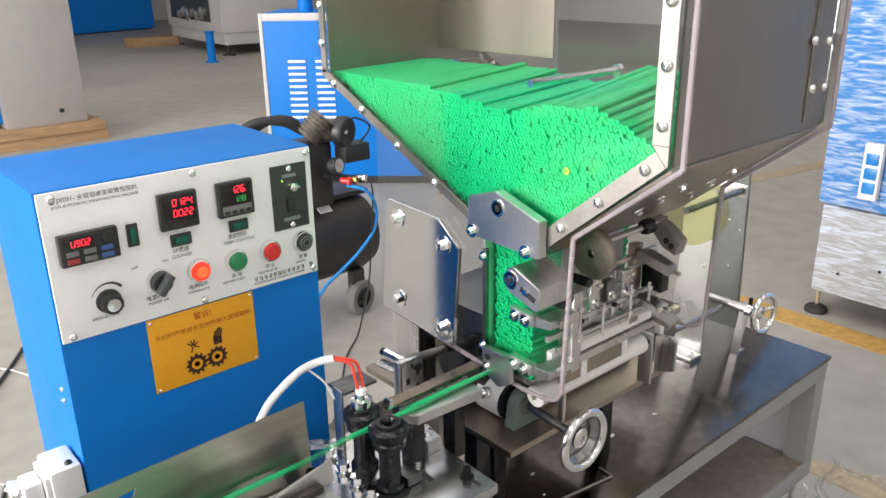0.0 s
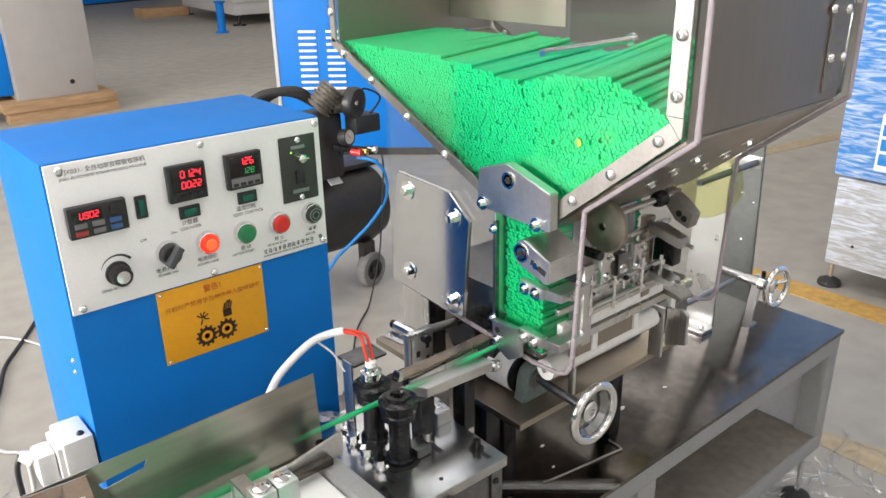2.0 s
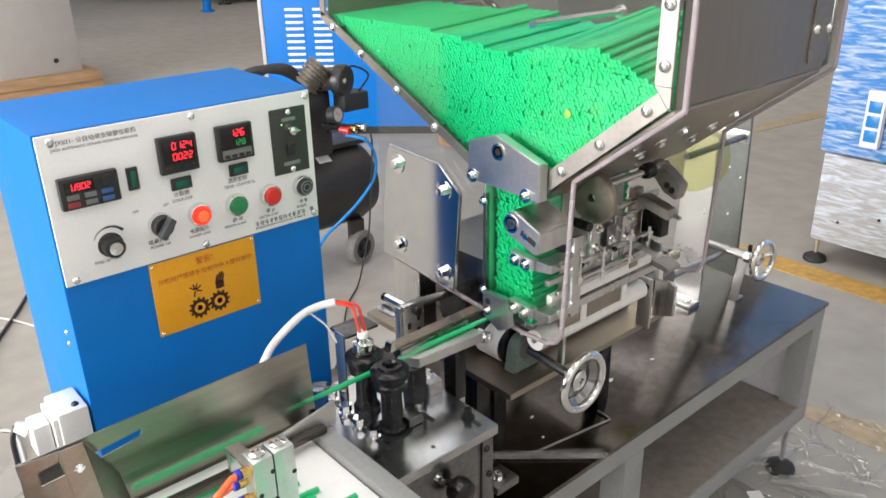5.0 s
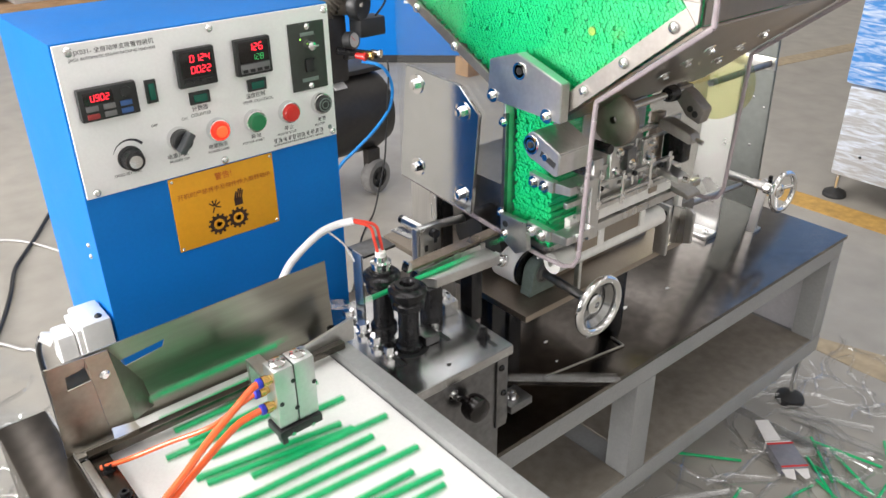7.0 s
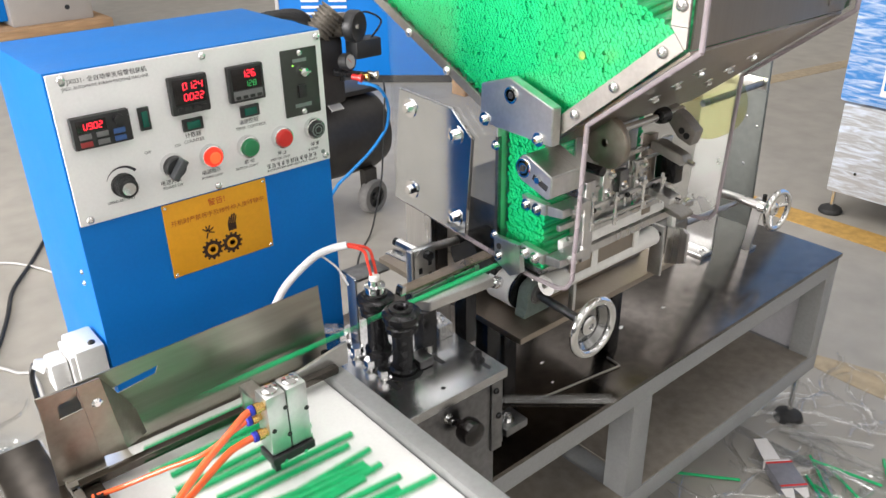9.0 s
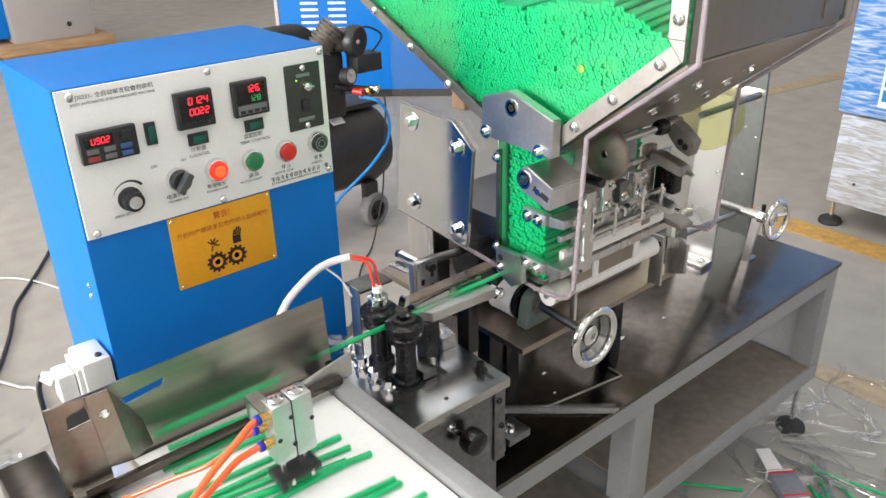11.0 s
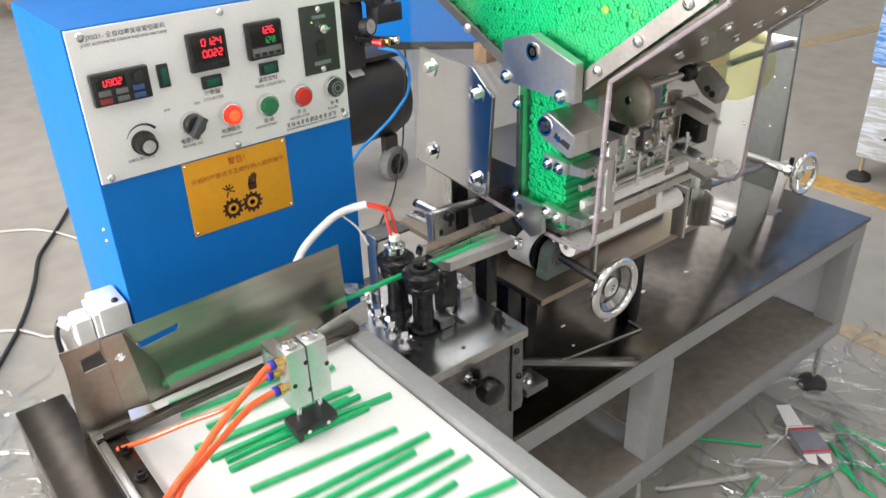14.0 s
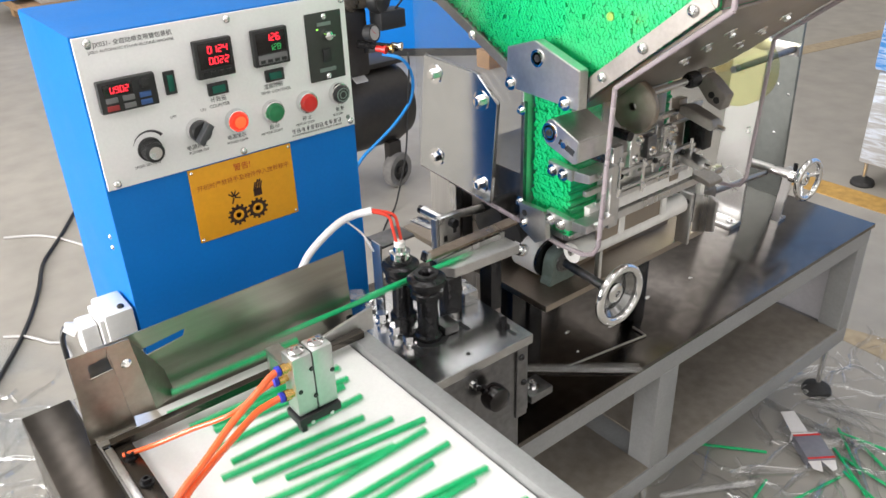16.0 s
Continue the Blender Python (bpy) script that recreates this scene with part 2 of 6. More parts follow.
def slab(bm, points, axis, a, b, bevel=0.0):
    """A polygon given in the two other axes (in xyz order), with thickness from a to b along the axis."""
    def at(p, w):
        c = list(p)
        c.insert("xyz".index(axis), w)
        return c
    one = [bm.verts.new(at(p, a)) for p in points]
    two = [bm.verts.new(at(p, b)) for p in points]
    n = len(points)
    bm.faces.new(one)
    bm.faces.new(two)
    for i in range(n):
        bm.faces.new((one[i], one[(i + 1) % n], two[(i + 1) % n], two[i]))
    if bevel:
        bmesh.ops.bevel(bm, geom=list({e for v in one + two for e in v.link_edges}), offset=bevel, segments=2, affect="EDGES")
    return bm


def pipe(bm, points, r, seg=10, steps=8):
    """A smooth tube through points."""
    pts = [Vector(p) for p in points]
    line = []
    for i in range(len(pts) - 1):
        p0, p1, p2, p3 = pts[max(i - 1, 0)], pts[i], pts[i + 1], pts[min(i + 2, len(pts) - 1)]
        for k in range(steps):
            t = k / steps
            line.append(0.5 * (2 * p1 + (p2 - p0) * t + (2 * p0 - 5 * p1 + 4 * p2 - p3) * t * t + (3 * p1 - p0 - 3 * p2 + p3) * t ** 3))
    line.append(pts[-1])
    rings = []
    side = Vector((0.31, 0.77, 0.55))
    for i, p in enumerate(line):
        d = (line[min(i + 1, len(line) - 1)] - line[max(i - 1, 0)]).normalized()
        side = (side - d * side.dot(d)).normalized()
        up = d.cross(side)
        rings.append([bm.verts.new(p + r * (math.cos(2 * math.pi * j / seg) * side + math.sin(2 * math.pi * j / seg) * up)) for j in range(seg)])
    for a, b in zip(rings, rings[1:]):
        for j in range(seg):
            bm.faces.new((a[j], a[(j + 1) % seg], b[(j + 1) % seg], b[j]))
    bm.faces.new(rings[0])
    bm.faces.new(rings[-1])
    return bm


def ball(bm, p, r, seg=14):
    bmesh.ops.create_uvsphere(bm, u_segments=seg, v_segments=seg // 2, radius=r, matrix=Matrix.Translation(p))
    return bm


def new_bm():
    return bmesh.new()


def mesh_of(name, bm, material, smooth=True):
    bmesh.ops.recalc_face_normals(bm, faces=bm.faces)
    data = bpy.data.meshes.new(name)
    bm.to_mesh(data)
    bm.free()
    data.materials.append(material)
    if smooth:
        data.shade_smooth()
        data.set_sharp_from_angle(angle=radians(35))
    return data


BASES = {}


def thing(name, base, label, category, group="", kind=""):
    ob = new(name)
    ob.empty_display_size = 0.05
    ob.location = base
    BASES[ob.name] = Vector(base)
    return tagged(ob, label, category, group, kind)


def part(name, bm, material, parent, label=""):
    """One mesh under a thing or part; coordinates are in the world."""
    base = BASES[parent.name]
    bmesh.ops.translate(bm, vec=-base, verts=bm.verts)
    ob = new(name, mesh_of(name, bm, material))
    ob.parent = parent
    BASES[ob.name] = base
    return tagged(ob, label) if label else ob


def solid(name, bm, material, label, category, group="", kind=""):
    return tagged(new(name, mesh_of(name, bm, material)), label, category, group, kind)


def lettering(text, size, m, material, name, parent, depth=0.0004, label=""):
    """Raised letters; m is the pose of the line's left end in the world."""
    cu = bpy.data.curves.new(name, "FONT")
    cu.body, cu.size, cu.extrude = text, size, depth
    tmp = bpy.data.objects.new(name, cu)
    scene.collection.objects.link(tmp)
    bpy.context.view_layer.update()
    data = bpy.data.meshes.new_from_object(tmp.evaluated_get(bpy.context.evaluated_depsgraph_get()))
    bpy.data.objects.remove(tmp)
    data.transform(Matrix.Translation(-BASES[parent.name]) @ m)
    data.materials.clear()
    data.materials.append(material)
    ob = new(name, data)
    ob.parent = parent
    BASES[ob.name] = BASES[parent.name]
    return tagged(ob, label) if label else ob


# ---- the hall ----
bm = new_bm()
box(bm, (-7, -8, -0.2), (16, 22, 0.0))
solid("floor", bm, CONCRETE, "worn dusty grey concrete workshop floor", "floor", kind="structure")
for nm, lo, hi in (("wall_north", (-7.2, 22, 0), (16.2, 22.2, 6)), ("wall_south", (-7.2, -8.2, 0), (16.2, -8, 6)), ("wall_east", (16, -8, 0), (16.2, 22, 6)), ("wall_west", (-7.2, -8, 0), (-7, 22, 6))):
    solid(nm, box(new_bm(), lo, hi), WALL, "plain pale painted workshop wall", "wall", kind="structure")
solid("ceiling", box(new_bm(), (-7.2, -8.2, 6), (16.2, 22.2, 6.15)), ROOFMAT, "grey sheet roof of the workshop", "ceiling", kind="structure")


def bolt(parent, p, d, r=0.006, h=0.005, washer=True, material=None, name="bolt"):
    """A hexagon or cap screw head with its washer, standing on p along d."""
    bm = new_bm()
    d = Vector(d).normalized()
    p = Vector(p)
    if washer:
        lathe(bm, p, d, [(r * 1.75, 0), (r * 1.75, r * 0.22), (r * 1.1, r * 0.24)], 18)
    rod(bm, p + d * r * 0.2, p + d * (h + r * 0.2), r, seg=6)
    lathe(bm, p + d * (h + r * 0.2), d, [(r * 0.85, 0), (r * 0.7, r * 0.25), (r * 0.0, r * 0.3)], 12)
    return part(name, bm, material or CHROME, parent)


def domed(parent, p, d, r=0.006, name="screw", material=None):
    bm = new_bm()
    lathe(bm, p, d, [(r, 0), (r, r * 0.25), (r * 0.8, r * 0.62), (r * 0.45, r * 0.85), (r * 0.3, r * 0.86), (r * 0.28, r * 0.5), (0, r * 0.5)], 16)
    return part(name, bm, material or CHROME, parent)


def capscrew(parent, p, r=0.006, h=0.012, material=None):
    """An upright socket-head screw on a washer."""
    bm = new_bm()
    lathe(bm, p, (0, 0, 1), [(r * 1.7, 0), (r * 1.7, 0.0015), (r, 0.0016), (r, h), (r * 0.55, h), (r * 0.5, h * 0.55), (0, h * 0.55)], 20)
    return part("cap_screw", bm, material or BLACKSTEEL, parent)


def handwheel(name, centre, axis, r, label, rest, spokes=False):
    """A dished chrome handwheel with a hub, a web and a rounded rim."""
    w = thing(name, centre, label, "handwheel", "handwheels of the machine")
    bm = new_bm()
    c, d = Vector(centre), Vector(axis).normalized()
    ring = []
    for i in range(12):
        a = 2 * math.pi * i / 12
        ring.append((r - 0.0065 + 0.0065 * math.cos(a), 0.0065 * math.sin(a)))
    lathe(bm, c, d, ring + [ring[0]], 40)
    part("rim", bm, CHROME, w)
    if spokes:
        side = d.orthogonal().normalized()
        for k in range(3):
            v = Matrix.Rotation(2 * math.pi * k / 3 + 0.4, 3, d) @ side
            part("spoke", rod(new_bm(), c - d * 0.014 + v * r * 0.2, c + v * (r - 0.008), 0.0045, seg=12), CHROME, w)
    else:
        bm = new_bm()
        lathe(bm, c - d * 0.004, d, [(r - 0.009, 0.002), (r * 0.6, -0.008), (r * 0.28, -0.006), (r * 0.28, -0.009), (r * 0.6, -0.011), (r - 0.009, -0.002), (r - 0.009, 0.002)], 40)
        part("web", bm, DARKCHROME, w)
    bm = new_bm()
    lathe(bm, c - d * 0.026, d, [(r * 0.3, 0), (r * 0.32, 0.004), (r * 0.32, 0.02), (r * 0.22, 0.023), (0.005, 0.023), (0.004, 0.016), (0, 0.016)], 28)
    part("hub", bm, CHROME, w)
    if rest:
        bm = new_bm()
        rod(bm, c - d * 0.02, Vector(rest), 0.007)
        part("shaft", bm, DARKSTEEL, w)
    return w


# ---- control cabinet ----
cab = thing("control_cabinet", (0.22, 0.1, 0), "bright blue steel control cabinet with a white switch panel", "cabinet")
part("body", box(new_bm(), (0.050, 0.0, 0.0), (0.391, 0.21, 1.1705), 0.003), BLUE, cab)
panel = part("panel", box(new_bm(), (0.0525, -0.004, 0.9945), (0.3885, -0.0005, 1.1685), 0.0008), PANEL, cab, "white printed switch panel")
for x, z in ((0.067, 1.162), (0.226, 1.162), (0.382, 1.162), (0.064, 1.001), (0.222, 1.000), (0.381, 1.0015)):
    domed(cab, (x, -0.004, z), (0, -1, 0), 0.0048)
for z in (0.93, 0.945):
    domed(cab, (0.050, 0.03, z - 0.02), (-1, 0, 0), 0.0035)
UP = Matrix.Rotation(radians(90), 4, "X")


def print_at(text, size, x, z, y=-0.0042, material=None, parent=None, name="lettering"):
    return lettering(text, size, Matrix.Translation((x, y, z)) @ UP, material or INK, name, parent or panel, 0.0001)


def glyph_bars(x, z, n, size, y=-0.0042, material=None, parent=None, seed=1, slope=0.0):
    """A line of small characters that cannot be read: little strokes of their size."""
    rnd = random.Random(seed)
    bm = new_bm()
    for i in range(n):
        x0 = x + i * size * 1.12
        z0 = z + slope * (x0 - x)
        for k in range(4):
            h = z0 + size * (0.04 + 0.27 * k)
            a, b = rnd.uniform(0, 0.45), rnd.uniform(0.6, 0.95)
            box(bm, (x0 + a * size, y - 0.0001, h), (x0 + b * size, y + 0.0002, h + size * 0.10))
        for k in range(2):
            q = x0 + size * rnd.uniform(0.05, 0.8)
            u = rnd.uniform(0, 0.35)
            box(bm, (q, y - 0.00013 - 0.00003 * k, z0 + u * size), (q + size * 0.11, y + 0.0002, z0 + size * rnd.uniform(0.7, 0.98)))
    return part("print_line", bm, material or INK, parent or panel)


print_at("全自动单支吸管包装机", 0.0066, 0.0935, 1.1564)
print_at("JX031-", 0.0068, 0.0725, 1.1564)
print_at("JX031 AUTOMATIC STRAW PACKING MACHINE", 0.0044, 0.066, 1.1500)
print_at("COUNTER", 0.0055, 0.188, 1.0625)
print_at("计数器", 0.0068, 0.1905, 1.0695)
print_at("TEMP. CONTROL", 0.0055, 0.256, 1.0635)
print_at("温度控制", 0.0066, 0.2615, 1.0705)
print_at("OFF", 0.0045, 0.139, 1.0615)
print_at("ON", 0.0045, 0.176, 1.0615)
print_at("电源开关", 0.0066, 0.151, 1.0185)
print_at("POWER SW", 0.0048, 0.153, 1.0125)
print_at("电源指示", 0.0064, 0.2035, 1.0185)
print_at("POWER LAMP", 0.0045, 0.2025, 1.0125)
print_at("启 动", 0.0062, 0.2615, 1.0185)
print_at("MOTOR START", 0.0045, 0.249, 1.0125)
print_at("停 止", 0.0062, 0.3095, 1.0185)
print_at("MOTOR STOP", 0.0045, 0.2985, 1.0125)
print_at("报 警", 0.0056, 0.3605, 1.0195)
print_at("BUZZER", 0.0042, 0.3555, 1.0135)
print_at("SPEED SETTING", 0.0045, 0.087, 1.0125)
glyph_bars(0.292, 1.0035, 11, 0.0062, seed=12)
glyph_bars(0.292, 0.9995, 26, 0.0026, seed=13)
part("maker_mark", lathe(new_bm(), (0.0675, -0.0041, 1.1585), (0, -1, 0), [(0.0035, 0), (0.0035, 0.0002), (0, 0.0002)], 12), CAST, panel)
part("maker_mark", lathe(new_bm(), (0.378, -0.0041, 1.0075), (0, -1, 0), [(0.003, 0), (0.003, 0.0002), (0, 0.0002)], 12), CAST, panel)

SEGMENTS = {"0": "abcdef", "1": "bc", "2": "abged", "3": "abgcd", "4": "fgbc", "5": "afgcd", "6": "afgedc", "7": "abc", "8": "abcdefg", "9": "abcdfg", "U": "bcdef"}


def digits(text, x, z, w, h, y, material, parent):
    """Seven-segment figures."""
    for i, ch in enumerate(text):
        bm = new_bm()
        x0, t = x + i * w * 1.5, w * 0.2
        spot = {"a": (0.15, 0.92, 0.85, 1.0), "g": (0.15, 0.46, 0.85, 0.54), "d": (0.15, 0, 0.85, 0.08), "f": (0, 0.53, 0, 0.95), "e": (0, 0.05, 0, 0.47), "b": (1, 0.53, 1, 0.95), "c": (1, 0.05, 1, 0.47)}
        for s in SEGMENTS[ch]:
            u0, v0, u1, v1 = spot[s]
            lean = 0.1 * w
            if s in "agd":
                box(bm, (x0 + u0 * w + v0 * lean, y - 0.0003, z + v0 * h), (x0 + u1 * w + v0 * lean, y, z + v0 * h + t))
            else:
                box(bm, (x0 + u0 * w - t * 0.2 + v0 * lean, y - 0.0003, z + v0 * h), (x0 + u0 * w + t * 0.8 + v0 * lean, y, z + v1 * h))
        part("figure", bm, material, parent)


# motor speed keypad
ob = part("speed_keypad", box(new_bm(), (0.064, -0.014, 1.085), (0.128, -0.004, 1.121), 0.002), BLACK, panel, "black digital speed keypad with red figures")
part("screen", box(new_bm(), (0.069, -0.0146, 1.104), (0.101, -0.0138, 1.117), 0.0002), SCREEN, ob)
digits("U902", 0.0765, 1.1070, 0.0036, 0.0072, -0.0146, DIGIT, ob)
part("dial_knob", lathe(new_bm(), (0.115, -0.014, 1.112), (0, -1, 0), [(0.006, 0), (0.0055, 0.004), (0.003, 0.0045), (0, 0.004)], 20), BLACK, ob)
for i, m in enumerate((KEYGREY, KEYGREY, KEYBLUE, KEYRED, KEYGREY, KEYBLUE)):
    x, z = 0.070 + 0.0185 * (i % 3), 1.0965 - 0.0085 * (i // 3)
    part("key", box(new_bm(), (x, -0.0155, z), (x + 0.013, -0.0135, z + 0.0058), 0.0006), m, ob)
# rockers
for lo, hi, tall in (((0.1395, 1.090), (0.1525, 1.117), True), ((0.189, 1.0775), (0.2145, 1.0925), False), ((0.2645, 1.0785), (0.29, 1.0935), False)):
    ob = part("rocker_switch", box(new_bm(), (lo[0], -0.0075, lo[1]), (hi[0], -0.004, hi[1]), 0.001), BLACK, panel, "green glazed rocker switch in a black frame")
    bm = new_bm()
    dx, dz = (0.003, 0.004) if tall else (0.0045, 0.003)
    box(bm, (lo[0] + dx, -0.0095, lo[1] + dz), (hi[0] - dx, -0.0075, hi[1] - dz), 0.0008)
    part("rocker", bm, GLASSGREEN, ob)
# counter and temperature controller
for x in (0.178, 0.2515):
    first = x < 0.2
    ob = part("counter" if first else "temperature_controller", box(new_bm(), (x, -0.013, 1.1), (x + 0.047, -0.004, 1.1445), 0.002), BLACK, panel,
              "square black counter with red figures" if first else "square dark temperature controller with lit figures")
    part("screen", box(new_bm(), (x + 0.004, -0.0136, 1.112 if first else 1.116), (x + 0.043, -0.0128, 1.141), 0.0003), SCREEN, ob)
    if first:
        digits("0124", x + 0.0155, 1.1290, 0.0043, 0.0082, -0.0137, DIGIT, ob)
        digits("0022", x + 0.0155, 1.1160, 0.0043, 0.0082, -0.0137, DIGIT, ob)
    else:
        digits("126", x + 0.0165, 1.1300, 0.0045, 0.0085, -0.0137, DIGIT, ob)
        digits("128", x + 0.0195, 1.1185, 0.0038, 0.0072, -0.0137, DIGITG, ob)
        part("lower_bezel", box(new_bm(), (x + 0.004, -0.0142, 1.1035), (x + 0.043, -0.0128, 1.1145), 0.0008), KEYGREY, ob)
    for i in range(4):
        part("key", box(new_bm(), (x + 0.006 + i * 0.0095, -0.0150, 1.1045), (x + 0.0125 + i * 0.0095, -0.0128, 1.1085), 0.0006), BLACK, ob)
# dark regulator plate
ob = part("regulator_plate", box(new_bm(), (0.3275, -0.006, 1.0645), (0.380, -0.004, 1.151), 0.0012), mat("dark_green_plate", (0.035, 0.042, 0.036), 0.4, grain=150, vary=0.1), panel, "dark regulator plate with a pointer knob")
for z in (1.070, 1.1455):
    domed(cab, (0.354, -0.006, z), (0, -1, 0), 0.0042)
bm = new_bm()
lathe(bm, (0.355, -0.006, 1.1225), (0, -1, 0), [(0.0075, 0), (0.006, 0.005), (0.0055, 0.011), (0.003, 0.012), (0, 0.012)], 20)
box(bm, (0.3475, -0.0190, 1.1212), (0.3625, -0.0165, 1.1240), 0.0006, None)
part("pointer_knob", bm, CHROME, ob)
part("toggle", box(new_bm(), (0.3475, -0.0100, 1.0885), (0.3590, -0.006, 1.1050), 0.001), BLACK, ob)
part("name_strip", box(new_bm(), (0.344, -0.0066, 1.1340), (0.364, -0.0058, 1.1385), 0.0002), CAST, ob)
part("name_strip", box(new_bm(), (0.342, -0.0066, 1.0755), (0.366, -0.0058, 1.0805), 0.0002), CAST, ob)
part("pilot_light", box(new_bm(), (0.3425, -0.0068, 1.1295), (0.3445, -0.0058, 1.1312), 0.0002), mat("tiny_green_light", (0.35, 0.9, 0.1), 0.4, glow=1.5), ob)


def pushbutton(x, z, cap, label, name="push_button"):
    b = part(name, lathe(new_bm(), (x, -0.004, z), (0, -1, 0), [(0.0148, 0), (0.0148, 0.004), (0.0135, 0.0075), (0.0125, 0.0078), (0.0122, 0.005), (0, 0.005)], 32), CHROME, panel, label)
    part("cap", lathe(new_bm(), (x, -0.008, z), (0, -1, 0), [(0.0118, 0), (0.0116, 0.006), (0.0100, 0.0085), (0, 0.0095)], 32), cap, b)
    return b


lampob = pushbutton(0.2185, 1.041, LAMPRED, "lit red indicator lamp", "indicator_lamp")
part("glow_core", lathe(new_bm(), (0.2185, -0.0172, 1.041), (0, -1, 0), [(0.0075, 0), (0.006, 0.0012), (0, 0.0016)], 24), LAMPCORE, lampob)
pushbutton(0.2685, 1.041, GREEN, "green start push button")
pushbutton(0.3175, 1.042, RED, "red stop push button")
bz = pushbutton(0.3665, 1.0435, BLACK, "black ringed buzzer", "buzzer")
for r in (0.004, 0.0078):
    part("ring", lathe(new_bm(), (0.3665, -0.0170, 1.0435), (0, -1, 0), [(r, -0.003), (r, 0.0006), (r + 0.0014, 0.0006), (r + 0.0014, -0.003)], 28), CAST, bz)
# selector
sel = part("selector_switch", lathe(new_bm(), (0.1685, -0.004, 1.041), (0, -1, 0), [(0.0148, 0), (0.0148, 0.004), (0.0138, 0.0075), (0, 0.0078)], 32), CHROME, panel, "black turn switch in a chrome ring")
part("disc", lathe(new_bm(), (0.1685, -0.0115, 1.041), (0, -1, 0), [(0.0132, 0), (0.0128, 0.006), (0.0110, 0.008), (0, 0.008)], 32), BLACK, sel)
bm = new_bm()
box(bm, (-0.0042, -0.0130, -0.0135), (0.0042, 0.0, 0.0135), 0.0018, Matrix.Translation((0.1685, -0.0185, 1.041)) @ Matrix.Rotation(radians(38), 4, "Y"))
part("grip", bm, mat("grip_grey", (0.06, 0.065, 0.07), 0.35), sel)
# speed knob with its printed arc
kn = part("speed_knob", lathe(new_bm(), (0.1085, -0.004, 1.032), (0, -1, 0), [(0.0145, 0), (0.0142, 0.003), (0.0120, 0.004), (0.0108, 0.017), (0.0098, 0.0175), (0, 0.0175)], 36), BLACK, panel, "black knurled speed knob with a steel cap")
bm = new_bm()
for i in range(30):
    a = 2 * math.pi * i / 30
    rod(bm, (0.1085 + 0.0118 * math.cos(a), -0.008, 1.032 + 0.0118 * math.sin(a)), (0.1085 + 0.0110 * math.cos(a), -0.0205, 1.032 + 0.0110 * math.sin(a)), 0.0008, seg=5)
part("knurl", bm, BLACK, kn)
part("steel_cap", lathe(new_bm(), (0.1085, -0.0215, 1.032), (0, -1, 0), [(0.0078, 0), (0.0076, 0.0012), (0, 0.0014)], 28), CHROME, kn)
bm = new_bm()
arc = [(0.0150 + 0.0030 * (i / 20), radians(160 - 125 * i / 20)) for i in range(21)]
for (r0, a0), (r1, a1) in zip(arc, arc[1:]):
    vs = [bm.verts.new((0.1085 + r * math.cos(a), -0.0043, 1.034 + r * math.sin(a))) for r, a in ((0.0185, a0), (0.0185, a1), (0.0185 + (r1 - 0.0145), a1), (0.0185 + (r0 - 0.0145), a0))]
    bm.faces.new(vs)
part("printed_arc", bm, INK, panel)

# warning sign
sign = part("warning_sign", box(new_bm(), (0.147, -0.002, 0.893), (0.288, -0.0004, 0.992), 0.0005), YELLOW, cab, "yellow warning plate with dark brown print")
for x, z in ((0.151, 0.988), (0.284, 0.988), (0.151, 0.897), (0.284, 0.897)):
    domed(cab, (x, -0.002, z), (0, -1, 0), 0.0022)
print_at("警告!", 0.0105, 0.2055, 0.9765, -0.0022, mat("sign_red", (0.5, 0.06, 0.01), 0.6), sign)
print_at("开机时严禁将手及物件伸入旋转轴中", 0.0080, 0.1545, 0.9625, -0.0022, mat("sign_orange_print", (0.42, 0.10, 0.01), 0.6), sign)


def gear(cx, cz, r):
    bm = new_bm()
    lathe(bm, (cx, -0.0020, cz), (0, -1, 0), [(r * 0.22, 0), (r * 0.22, 0.0003), (0, 0.0003)], 16)
    lathe(bm, (cx, -0.0020, cz), (0, -1, 0), [(r * 0.48, 0), (r * 0.48, 0.0003), (r * 0.82, 0.0003), (r * 0.82, 0)], 28)
    for i in range(12):
        a = 2 * math.pi * i / 12
        box(bm, (-r * 0.11, -0.0003, r * 0.75), (r * 0.11, 0, r), 0, Matrix.Translation((cx, -0.0020, cz)) @ Matrix.Rotation(a, 4, "Y"))
    part("printed_ring", lathe(new_bm(), (cx, -0.0023, cz), (0, -1, 0), [(r * 0.27, 0), (r * 0.27, 0.0003), (r * 0.50, 0.0003), (r * 0.50, 0)], 28), YELLOW, sign)
    return part("printed_gear", bm, BROWN, sign)


gear(0.2025, 0.916, 0.0145)
gear(0.2300, 0.917, 0.0145)
bm = new_bm()
for i, (dx, l) in enumerate(((-0.005, 0.012), (-0.0022, 0.015), (0.0008, 0.015), (0.0038, 0.012))):
    box(bm, (-0.0011, -0.0003, 0), (0.0011, 0, l), 0, Matrix.Translation((0.233 + dx, -0.0020, 0.942)) @ Matrix.Rotation(radians(18), 4, "Y"))
box(bm, (0.2275, -0.0023, 0.934), (0.2390, -0.0020, 0.944))
part("printed_mark", bm, BROWN, sign)
bm = new_bm()
for a in (-50, -15, 20, 60, 110, 200):
    box(bm, (-0.0009, -0.0003, 0.001), (0.0009, 0, 0.009), 0, Matrix.Translation((0.200, -0.0020, 0.9415)) @ Matrix.Rotation(radians(a), 4, "Y"))
part("printed_mark", bm, BROWN, sign)

